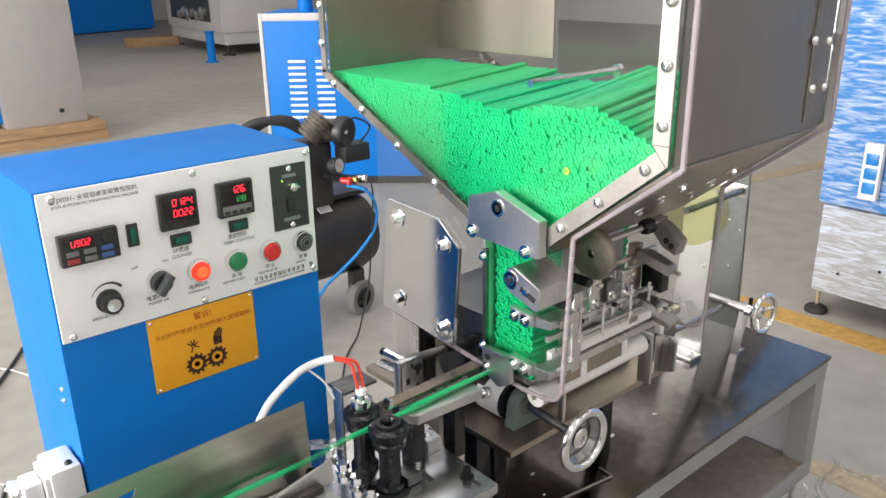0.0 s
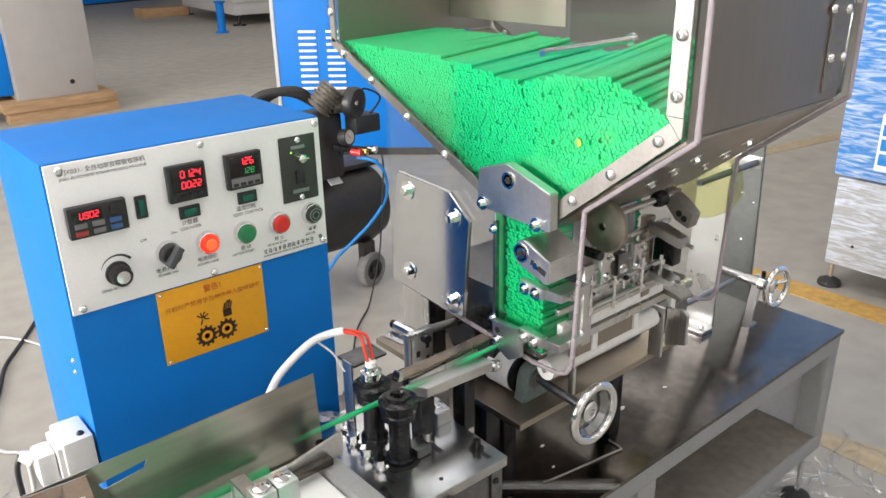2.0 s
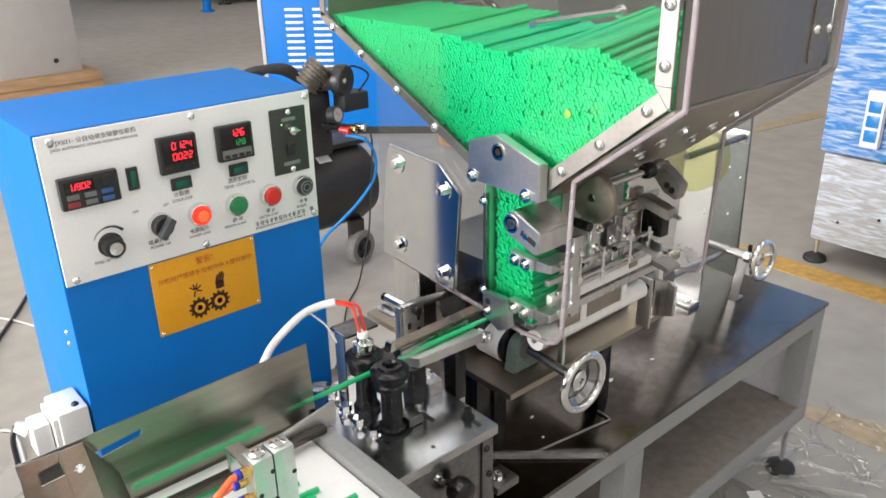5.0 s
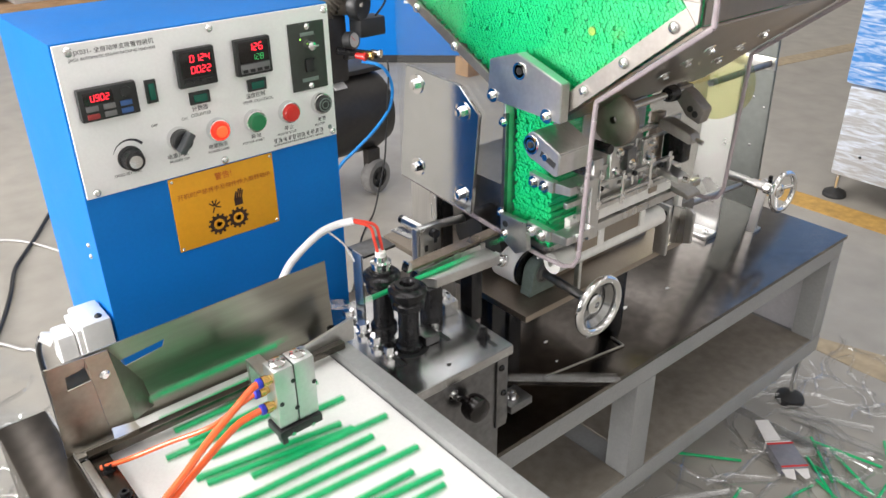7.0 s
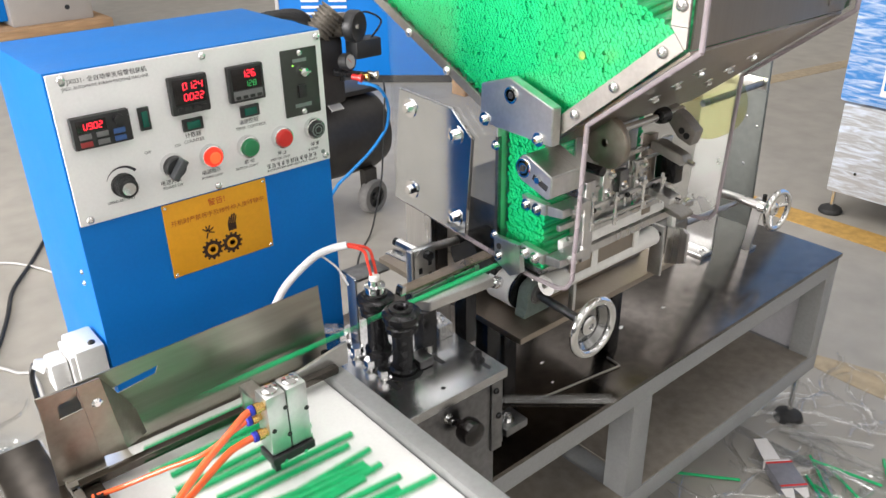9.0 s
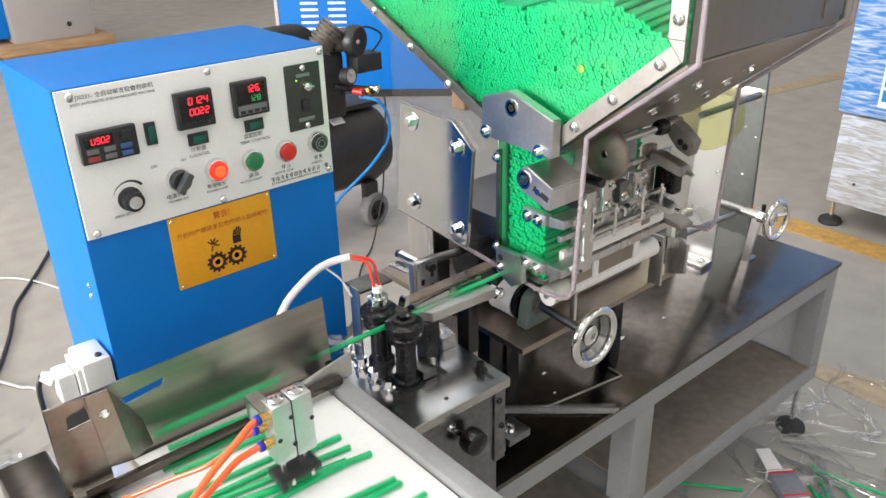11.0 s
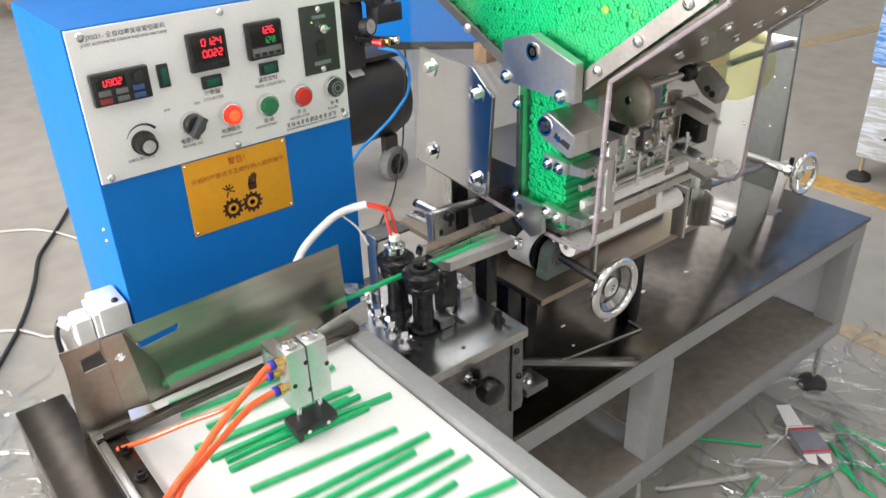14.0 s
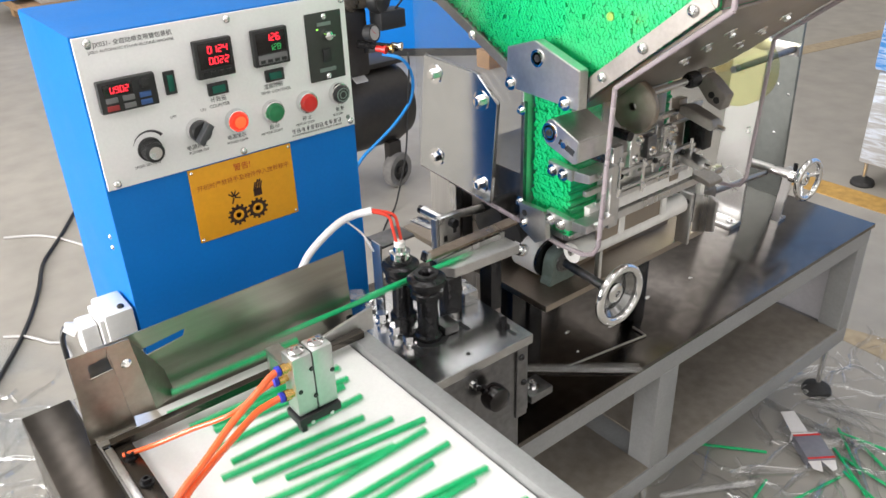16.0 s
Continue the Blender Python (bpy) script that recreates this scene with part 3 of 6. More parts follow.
# socket box and plug on the cabinet's side
so = thing("wall_socket", (0.03, 0.04, 0.8), "white plastic socket box screwed to the blue cabinet", "socket")
part("box", box(new_bm(), (0.012, 0.0, 0.765), (0.0475, 0.058, 0.838), 0.004), WHITE, so)
part("rim", box(new_bm(), (0.006, 0.004, 0.771), (0.0125, 0.054, 0.832), 0.002), WHITE, so)
domed(so, (0.036, 0.012, 0.838), (0, 0, 1), 0.0045, material=BLACK)
pl = thing("power_plug", (-0.02, 0.03, 0.8), "white power plug in the socket with a black cable", "plug")
bm = new_bm()
box(bm, (-0.016, 0.012, 0.782), (0.006, 0.048, 0.826), 0.006)
rod(bm, (-0.016, 0.036, 0.815), (-0.028, 0.040, 0.822), 0.010, 0.006, seg=14)
part("body", bm, WHITE, pl)
part("cable", pipe(new_bm(), [(-0.027, 0.040, 0.821), (-0.033, 0.042, 0.805), (-0.034, 0.045, 0.77), (-0.032, 0.06, 0.65), (-0.03, 0.09, 0.4), (-0.02, 0.12, 0.05), (0.0, 0.2, 0.006)], 0.0035), BLACK, pl)

# ---- table ----
tab = thing("machine_table", (1.0, 0.04, 0), "grey steel machine table with an oily dark steel top", "table")
part("tabletop", box(new_bm(), (0.40, -0.222, 0.490), (1.647, 0.34, 0.5), 0.002), TABLETOP, tab, "dark oily steel top with smears")
for y0, y1 in ((-0.217, -0.162), (0.28, 0.335)):
    part("top_rail", box(new_bm(), (0.41, y0, 0.444), (1.645, y1, 0.489), 0.003), GREY, tab)
    part("bottom_rail", box(new_bm(), (0.41, y0, 0.168), (1.645, y1, 0.215), 0.003), GREY, tab)
    for x0, x1 in ((0.415, 0.47), (0.866, 0.923), (1.598, 1.6448)):
        part("leg", box(new_bm(), (x0, y0 + 0.0005, 0.215), (x1, y1 - 0.0005, 0.444), 0.003), GREY, tab)
        bm = new_bm()
        c = ((x0 + x1) / 2, (y0 + y1) / 2)
        lathe(bm, (*c, 0.0), (0, 0, 1), [(0.036, 0), (0.038, 0.006), (0.034, 0.016), (0.018, 0.026), (0.012, 0.028), (0.009, 0.03)], 28)
        foot = part("foot", bm, RUBBER, tab, "black levelling foot")
        part("spindle", rod(new_bm(), (*c, 0.028), (*c, 0.169), 0.007), CHROME, foot)
for x0, x1 in ((0.415, 0.47), (0.866, 0.923), (1.598, 1.6448)):
    part("cross_rail", box(new_bm(), (x0, -0.161, 0.446), (x1, 0.279, 0.488), 0.003), GREY, tab)
    part("cross_rail", box(new_bm(), (x0, -0.161, 0.170), (x1, 0.279, 0.214), 0.003), GREY, tab)
for x0, x1 in ((0.4705, 0.8655), (0.9235, 1.5975)):
    part("shelf", box(new_bm(), (x0, -0.2145, 0.2155), (x1, 0.333, 0.2185), 0.001), SHELFSTEEL, tab, "dull brown steel shelf sheet")

part("end_panel", box(new_bm(), (1.612, -0.1615, 0.2145), (1.618, 0.2795, 0.4455), 0.001), ENDPAINT, tab, "pale grey sheet closing the table's end")
# loose things on the table
bm = new_bm()
pipe(bm, [(0.700, -0.136, 0.5030), (0.760, -0.1455, 0.5030), (0.820, -0.155, 0.5030), (0.874, -0.164, 0.5030), (0.879, -0.163, 0.5030), (0.881, -0.158, 0.5030), (0.884, -0.132, 0.5030)], 0.0022, 8, 5)
solid("hex_key", bm, RAILSTEEL, "bent steel hex key lying on the table", "tool")
for i in range(5):
    a = pose(0.712 + 0.012 * (i % 2), -0.150 - 0.004 * i, 0.5045 + 0.001 * (i % 3), 0, 0, -42 + random.uniform(-3, 3))
    bm = new_bm()
    rod(bm, (-0.10, 0, 0), (0.095, 0, 0), 0.0036, seg=8, caps=False)
    ob = solid("clear_straw_wrapper", bm, FILM, "empty clear plastic straw wrapper on the table", "wrapper", "empty wrappers on the table")
    ob.matrix_world = a
rnd = random.Random(4)
for x, y, s in ((0.86, -0.10, 0.008), (0.93, -0.03, 0.006), (0.99, -0.08, 0.007), (0.78, -0.06, 0.005), (1.04, 0.0, 0.006), (0.75, -0.115, 0.004), (1.12, -0.09, 0.005)):
    bm = new_bm()
    slab(bm, [(x + s * math.cos(k * 1.05) * rnd.uniform(0.6, 1.4), y + s * 0.6 * math.sin(k * 1.05) * rnd.uniform(0.6, 1.4)) for k in range(6)], "z", 0.5003, 0.5012)
    solid("paper_scrap", bm, CARD, "tiny pale scrap lying on the table", "scrap", "scraps on the table")
# ---- sealing block with rollers ----
blk = thing("sealing_unit", (0.4, -0.18, 0.5), "steel sealing unit with two black rollers on the table", "machine")
part("top_plate", slab(new_bm(), [(0.300, -0.262), (0.484, -0.264), (0.490, -0.03), (0.300, -0.02)], "z", 0.722, 0.737, 0.001), PLATESTEEL, blk, "polished steel top plate")
part("housing", box(new_bm(), (0.315, -0.25, 0.50), (0.472, -0.05, 0.7215), 0.002), DARKSTEEL, blk)
part("side_cheek", box(new_bm(), (0.458, -0.2605, 0.60), (0.478, -0.2505, 0.7215), 0.001), DARKSTEEL, blk)
part("side_cheek", box(new_bm(), (0.312, -0.2605, 0.60), (0.332, -0.2505, 0.7215), 0.001), DARKSTEEL, blk)
for p in ((0.465, -0.2605, 0.705), (0.470, -0.2605, 0.66)):
    domed(blk, p, (0, -1, 0), 0.005, material=BLACKSTEEL)
kb = part("knob", lathe(new_bm(), (0.398, -0.2575, 0.684), (0, -1, 0), [(0.006, 0), (0.006, 0.012), (0.017, 0.014), (0.019, 0.022), (0.017, 0.034), (0.010, 0.038), (0, 0.039)], 24), SCREEN, blk, "round black clamping knob")
part("knob_screw", rod(new_bm(), (0.3755, -0.2576, 0.706), (0.3755, -0.275, 0.706), 0.0042, seg=12), CHROME, blk)
part("knob_nut", rod(new_bm(), (0.3755, -0.2576, 0.706), (0.3755, -0.264, 0.706), 0.0085, seg=6), CHROME, blk)
sbr = part("side_bracket", box(new_bm(), (0.4865, -0.262, 0.611), (0.53, -0.225, 0.624), 0.002), DARKSTEEL, blk)
capscrew(blk, (0.505, -0.245, 0.624), 0.0055, 0.010, CHROME)
part("bracket_arm", box(new_bm(), (0.472, -0.255, 0.60), (0.486, -0.20, 0.650), 0.002), DARKSTEEL, blk)


def roller(x, y, z0, z1, r, label):
    bm = new_bm()
    h = z1 - z0
    prof = [(r * 0.9, 0), (r * 0.92, 0.006), (r * 0.72, 0.008), (r * 0.68, h * 0.5), (r * 0.72, h * 0.60), (r * 1.05, h * 0.66), (r * 1.08, h * 0.74), (r * 0.92, h * 0.77), (r * 0.92, h * 0.81), (r * 1.24, h * 0.84), (r * 1.26, h * 0.92), (r * 1.1, h * 0.95), (r * 0.8, h * 0.96), (r * 0.78, h), (r * 0.5, h), (r * 0.42, h - 0.004), (r * 0.3, h - 0.004), (r * 0.28, h - 0.012), (0, h - 0.012)]
    lathe(bm, (x, y, z0), (0, 0, 1), prof, 36)
    return part("roller", bm, BLACKSTEEL, blk, label)


roller(0.373, -0.174, 0.737, 0.838, 0.0208, "polished black steel pressure roller")
roller(0.376, -0.1115, 0.737, 0.832, 0.0208, "polished black heated roller")
# heater leads on the rear roller
part("heater_collar", lathe(new_bm(), (0.376, -0.1115, 0.828), (0, 0, 1), [(0.013, 0), (0.014, 0.003), (0.0125, 0.012), (0.0145, 0.013), (0.0145, 0.016), (0.009, 0.017), (0.008, 0.024), (0, 0.024)], 24), CHROME, blk)
part("heater_cap", lathe(new_bm(), (0.376, -0.1115, 0.850), (0, 0, 1), [(0.0075, 0), (0.0075, 0.008), (0.006, 0.010), (0, 0.010)], 16), NYLON, blk)
for k in (-1, 1):
    part("heater_lead", pipe(new_bm(), [(0.376 + 0.004 * k, -0.1115, 0.856), (0.374 + 0.0045 * k, -0.108, 0.878), (0.371 + 0.004 * k, -0.102, 0.896), (0.350 + 0.003 * k, -0.086, 0.904)], 0.0022), REDWIRE, blk, "red heater lead")
part("sleeve", pipe(new_bm(), [(0.352, -0.088, 0.904), (0.336, -0.075, 0.899), (0.311, -0.070, 0.893), (0.278, -0.070, 0.876), (0.254, -0.070, 0.855), (0.240, -0.070, 0.82), (0.236, -0.062, 0.70)], 0.0052), SLEEVE, blk, "white fibre cable sleeve")
part("thin_lead", pipe(new_bm(), [(0.318, -0.070, 0.895), (0.338, -0.078, 0.872), (0.345, -0.082, 0.856), (0.350, -0.086, 0.842)], 0.0014), SLEEVE, blk)
# guard plate and tray behind the rollers
part("guard_plate", box(new_bm(), (0.366, -0.078, 0.737), (0.3685, -0.056, 0.842), 0.0005), STEEL, blk)
part("tray", box(new_bm(), (0.369, -0.080, 0.836), (0.425, -0.040, 0.840), 0.001), DARKSTEEL, blk)
for x, y in ((0.350, -0.060), (0.346, -0.102), (0.342, -0.140), (0.342, -0.171), (0.424, -0.164)):
    part("slot", box(new_bm(), (x - 0.004, y - 0.034, 0.7368), (x + 0.004, y - 0.004, 0.7374)), BLACK, blk)
    bm = new_bm()
    lathe(bm, (x, y, 0.737), (0, 0, 1), [(0.0105, 0), (0.0105, 0.002), (0.0065, 0.0022), (0.0065, 0.005)], 18)
    rod(bm, (x, y, 0.742), (x, y, 0.752), 0.0088, seg=6)
    part("hex_bolt", bm, CHROME, blk)
capscrew(blk, (0.464, -0.224, 0.737), 0.006, 0.014)
capscrew(blk, (0.309, -0.222, 0.737), 0.006, 0.014)
part("slot", box(new_bm(), (0.461, -0.250, 0.7368), (0.467, -0.228, 0.7374)), BLACK, blk)
part("slot", box(new_bm(), (0.306, -0.256, 0.7368), (0.312, -0.226, 0.7374)), BLACK, blk)
part("hole", lathe(new_bm(), (0.387, -0.241, 0.7369), (0, 0, 1), [(0.003, 0), (0.003, 0.0006), (0, 0.0006)], 14), BLACK, blk)
part("opening", lathe(new_bm(), (0.373, -0.174, 0.7366), (0, 0, 1), [(0.027, 0), (0.027, 0.0006), (0, 0.0006)], 30), BLACK, blk)
part("carrier_arm", box(new_bm(), (0.388, -0.192, 0.738), (0.412, -0.165, 0.752), 0.002), DARKSTEEL, blk)
part("front_panel", box(new_bm(), (0.3325, -0.2575, 0.52), (0.4575, -0.2505, 0.7215), 0.001), DARKSTEEL, blk)
part("stop_block", slab(new_bm(), [(0.456, -0.152), (0.481, -0.152), (0.487, -0.114), (0.460, -0.112)], "z", 0.737, 0.758, 0.001), PLATESTEEL, blk)
capscrew(blk, (0.470, -0.132, 0.758), 0.005, 0.004, CHROME)
part("slot", box(new_bm(), (0.474, -0.130, 0.7578), (0.483, -0.124, 0.7584)), BLACK, blk)
# feed guide: a steel channel from the outlet to the rollers
gd = thing("feed_guide", (0.49, -0.145, 0.8), "milled steel feed guide holding green straws", "guide")
part("lower_bar", slab(new_bm(), [(0.418, -0.129), (0.436, -0.157), (0.552, -0.164), (0.552, -0.129)], "z", 0.797, 0.8122, 0.001), NICKEL, gd)
part("side_lip", slab(new_bm(), [(0.424, 0.8125), (0.550, 0.8125), (0.550, 0.8215), (0.50, 0.8215), (0.424, 0.818)], "y", -0.134, -0.130, 0.0005), STEEL, gd)
part("top_leaf", slab(new_bm(), [(0.415, 0.822), (0.578, 0.824), (0.578, 0.828), (0.415, 0.826)], "y", -0.132, -0.112, 0.0005), mat("brownish_steel", (0.30, 0.24, 0.19), 0.3, 1.0, grain=100, vary=0.2), gd)
part("nib", slab(new_bm(), [(0.404, 0.822), (0.4145, 0.8225), (0.4145, 0.834), (0.408, 0.836)], "y", -0.132, -0.118, 0.001), CHROME, gd)
part("post", box(new_bm(), (0.500, -0.160, 0.715), (0.520, -0.134, 0.7965), 0.001), BLACKSTEEL, gd)
part("column", box(new_bm(), (0.424, -0.156, 0.7372), (0.448, -0.132, 0.7965), 0.001), BLACKSTEEL, gd)
# upright adjusting bracket behind the guide
ub = thing("adjusting_bracket", (0.52, 0.0, 0.7), "slotted steel adjusting bracket with clamp screws", "bracket")
part("upright", box(new_bm(), (0.514, -0.022, 0.737), (0.557, -0.010, 0.812), 0.001), BRIGHT, ub)
part("side_leaf", box(new_bm(), (0.508, -0.0215, 0.737), (0.5135, -0.008, 0.812), 0.001), STEEL, ub)
part("arm", slab(new_bm(), [(0.500, 0.036), (0.504, -0.0095), (0.524, -0.0095), (0.522, 0.036)], "z", 0.7935, 0.7955, 0.0005), STEEL, ub)
part("tube", rod(new_bm(), (0.528, 0.036, 0.8035), (0.529, -0.0098, 0.8035), 0.008, seg=8), BRIGHT, ub)
part("end_knob", rod(new_bm(), (0.527, 0.044, 0.8035), (0.528, 0.0362, 0.8035), 0.007, seg=16), BLACK, ub)
for x, z in ((0.526, 0.775), (0.545, 0.785), (0.545, 0.762)):
    part("slot", box(new_bm(), (x - 0.003, -0.0232, z - 0.005), (x + 0.003, -0.0215, z + 0.005)), BLACK, ub)
part("clamp_screw", rod(new_bm(), (0.539, -0.032, 0.800), (0.539, -0.022, 0.800), 0.0075, seg=16), BLACKSTEEL, ub)
part("clamp_screw", rod(new_bm(), (0.541, -0.030, 0.752), (0.541, -0.022, 0.752), 0.006, seg=6), CHROME, ub)
part("cross_rod", rod(new_bm(), (0.550, -0.003, 0.800), (0.68, -0.003, 0.785), 0.007), STEEL, ub)
part("stand", box(new_bm(), (0.515, -0.02, 0.5), (0.555, 0.010, 0.7365), 0.002), BLACKSTEEL, ub)

bm = new_bm()
rows = []
for i in range(12):
    f = i / 11
    p = Vector((0.262 + 0.085 * f, -0.088 - 0.02 * f, 0.815 - 0.035 * f))
    rows.append([bm.verts.new(p + Vector((0.0, 0.004 * math.sin(3 * f + k), (k - 2) * 0.006 * (1 - 0.55 * f) + 0.002 * math.sin(9 * f + 2 * k)))) for k in range(5)])
for p, q in zip(rows, rows[1:]):
    for k in range(4):
        bm.faces.new((p[k], q[k], q[k + 1], p[k + 1]))
web = solid("film_web", bm, WEBFILM, "crinkled clear packing film running off the rollers", "film")
web.visible_shadow = False

# ---- feeding frame: platform, front and rear plates ----
frm = thing("feeder_frame", (0.8, 0.0, 0.5), "steel and clear acrylic frame of the straw feeder", "machine frame")
part("platform", box(new_bm(), (0.572, -0.202, 0.703), (0.965, 0.16, 0.714), 0.001), WALLSTEEL, frm)
for x, y in ((0.60, -0.10), (0.66, -0.08), (0.90, -0.12), (0.62, 0.10), (0.90, 0.10)):
    part("post", box(new_bm(), (x, y, 0.5), (x + 0.03, y + 0.03, 0.703), 0.001), BLACKSTEEL, frm)
FRONT = [(0.129, 0.837), (-0.200, 0.809), (-0.245, 0.811), (-0.262, 0.818), (-0.271, 0.834), (-0.280, 1.06), (-0.428, 1.175), (-0.428, 1.50), (0.285, 1.50), (0.285, 1.220), (0.129, 1.143)]
for x, nm in ((0.5945, "front_plate"), (0.950, "rear_plate")):
    ob = part(nm, slab(new_bm(), FRONT, "x", x, x + 0.008, 0.0008), ACRYLIC, frm, "clear acrylic plate with polished edges")
    ob.visible_shadow = False
    # pale rods stand in for the light that the polished edges catch
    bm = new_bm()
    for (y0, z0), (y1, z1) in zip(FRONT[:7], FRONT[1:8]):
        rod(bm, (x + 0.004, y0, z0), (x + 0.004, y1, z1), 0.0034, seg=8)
    part("edge", bm, EDGEGLEAM, frm)
# hopper rails
hop = thing("hopper", (0.75, -0.1, 1.02), "steel V-shaped hopper with screwed rails", "hopper")


def rail(x, a, b, w, off, name="rail"):
    """A flat bar on the plate from a to b in (y, z); off shifts it to its inner side."""
    d = Vector((b[0] - a[0], b[1] - a[1])).normalized()
    n = Vector((-d.y, d.x)) * off
    pts = [(a[0], a[1]), (b[0], b[1]), (b[0] + n.x * w, b[1] + n.y * w), (a[0] + n.x * w, a[1] + n.y * w)]
    return part(name, slab(new_bm(), pts, "x", x, x + 0.004, 0.0006), RAILSTEEL, hop)


for x, off in ((0.5895, 1), (0.9590, 1)):
    rail(x, (-0.232, 1.030), (-0.412, 1.176), 0.022, -1)
    rail(x, (-0.414, 1.200), (-0.414, 1.50), 0.022, -1)
    part("rail_corner", slab(new_bm(), [(-0.4125, 1.1765), (-0.3983, 1.1935), (-0.392, 1.1995), (-0.414, 1.1995), (-0.414, 1.178)], "x", x, x + 0.004), RAILSTEEL, hop)
    rail(x, (0.270, 1.218), (-0.11, 1.036), 0.014, -1)
    rail(x, (0.268, 1.50), (0.268, 1.222), 0.014, -1)
    for y, z in ((-0.267, 1.073), (-0.324, 1.119), (-0.386, 1.170), (-0.404, 1.222), (-0.404, 1.286), (-0.404, 1.352), (-0.404, 1.42), (0.232, 1.206), (0.156, 1.172), (0.066, 1.127), (-0.021, 1.085), (0.262, 1.27), (0.262, 1.33)):
        domed(hop, (x, y, z), (-1, 0, 0), 0.0072)
for y, z in ((-0.405, 1.226), (-0.405, 1.290), (-0.397, 1.172), (-0.34, 1.125), (-0.29, 1.085)):
    domed(hop, (0.949, y, z), (-1, 0, 0), 0.0075)
for x, z in ((0.897, 1.291), (0.908, 1.229), (0.897, 1.352), (0.938, 1.288), (0.943, 1.227), (0.938, 1.349)):
    domed(hop, (x, -0.4155, z), (0, -1, 0), 0.0065)
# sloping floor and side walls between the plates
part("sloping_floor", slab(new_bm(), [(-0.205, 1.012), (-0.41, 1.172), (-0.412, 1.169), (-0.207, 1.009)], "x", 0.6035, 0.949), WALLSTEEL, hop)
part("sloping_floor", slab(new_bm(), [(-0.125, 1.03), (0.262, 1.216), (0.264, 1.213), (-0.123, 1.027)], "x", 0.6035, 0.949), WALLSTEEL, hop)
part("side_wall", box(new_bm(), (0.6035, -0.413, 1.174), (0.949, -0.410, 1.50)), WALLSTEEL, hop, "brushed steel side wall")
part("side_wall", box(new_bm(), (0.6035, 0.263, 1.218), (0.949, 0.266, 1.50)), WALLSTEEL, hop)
part("inner_flange", box(new_bm(), (0.90, -0.4155, 1.185), (0.949, -0.4135, 1.50)), RAILSTEEL, hop)
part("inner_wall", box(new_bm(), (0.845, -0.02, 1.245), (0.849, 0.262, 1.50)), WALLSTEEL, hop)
part("cross_rod", rod(new_bm(), (0.62, -0.18, 1.243), (0.80, -0.18, 1.243), 0.005), CHROME, hop)
part("rod_end", lathe(new_bm(), (0.80, -0.18, 1.243), (1, 0, 0), [(0.009, 0), (0.009, 0.008), (0.006, 0.012), (0, 0.013)], 16), CHROME, hop)
for y, z in ((-0.36, 1.130), (-0.30, 1.085), (-0.33, 1.108)):
    for x in (0.70, 0.82):
        bolt(hop, (x, y - 0.004, z - 0.004), (0, -0.62, -0.78), 0.005, 0.005)

# ---- straws in the hopper ----


def straw_bm(bm, p, q, r, seg=7, open_end=True):
    """An open tube with a rim, seen into at p."""
    p, q = Vector(p), Vector(q)
    t = axis_turn(p, q)
    ring = [t @ Vector((math.cos(2 * math.pi * i / seg), math.sin(2 * math.pi * i / seg), 0)) for i in range(seg)]
    d = (q - p).normalized()
    rows = [[bm.verts.new(c + v * k) for v in ring] for c, k in ((q, r), (p, r), (p, r * 0.74), (p + d * 0.0009, r * 0.66))]
    for a, b in zip(rows, rows[1:]):
        for i in range(seg):
            bm.faces.new((a[i], a[(i + 1) % seg], b[(i + 1) % seg], b[i]))
    bm.faces.new(rows[-1])
    bm.faces.new(rows[0])


rnd = random.Random(11)
R = 0.0031
bm = new_bm()


def top_at(y):
    pts = [(-0.42, 1.168), (-0.394, 1.186), (-0.346, 1.211), (-0.296, 1.226), (-0.215, 1.220), (-0.156, 1.203), (-0.079, 1.213), (0.006, 1.220), (0.114, 1.222), (0.26, 1.222)]
    for (a, za), (b, zb) in zip(pts, pts[1:]):
        if a <= y <= b:
            return za + (zb - za) * (y - a) / (b - a)
    return 1.2


row = 0
z = 1.020
while z < 1.262:
    y = -0.405 + (row % 2) * R
    while y < 0.262:
        low = max(1.014 + (-0.205 - y) * 0.78, 1.030 + (y + 0.125) * 0.4806) + R * 1.3
        top = top_at(y)
        if low <= z < top:
            x0 = 0.6055 + rnd.uniform(0, 0.0018) + (rnd.random() < 0.02) * rnd.uniform(0.002, 0.005)
            dy, dz = rnd.uniform(-0.35, 0.35) * R, rnd.uniform(-0.3, 0.3) * R
            rise = (0.030 if y < -0.22 else 0.016 if y < 0.02 else 0.005) * max(0.0, 1 - (top - z) / 0.04)
            sy, sz = rnd.gauss(0, 0.0016), rise + rnd.gauss(0, 0.0008)
            straw_bm(bm, (x0, y + dy, z + dz), (min(x0 + 0.205 + rnd.uniform(0, 0.008), 0.944), y + dy + sy, z + dz + sz), R * 1.12)
        y += 2.0 * R * 0.98
    z += 1.732 * R * 0.98
    row += 1
solid("straw_heap", bm, STRAW, "heap of bright green drinking straws in the hopper", "straws", kind="stuff")
# An added yellow straw end imitates a reflected spot before the heap.
ys = new_bm()
straw_bm(ys, (0.6045, -0.259, 1.143), (0.80, -0.259, 1.143), 0.0055, 10)
solid("yellow_glint", ys, mat("yellow_glint_colour", (0.36, 0.56, 0.09), 0.5), "yellow straw end imitating a reflection among the green straws", "straw")
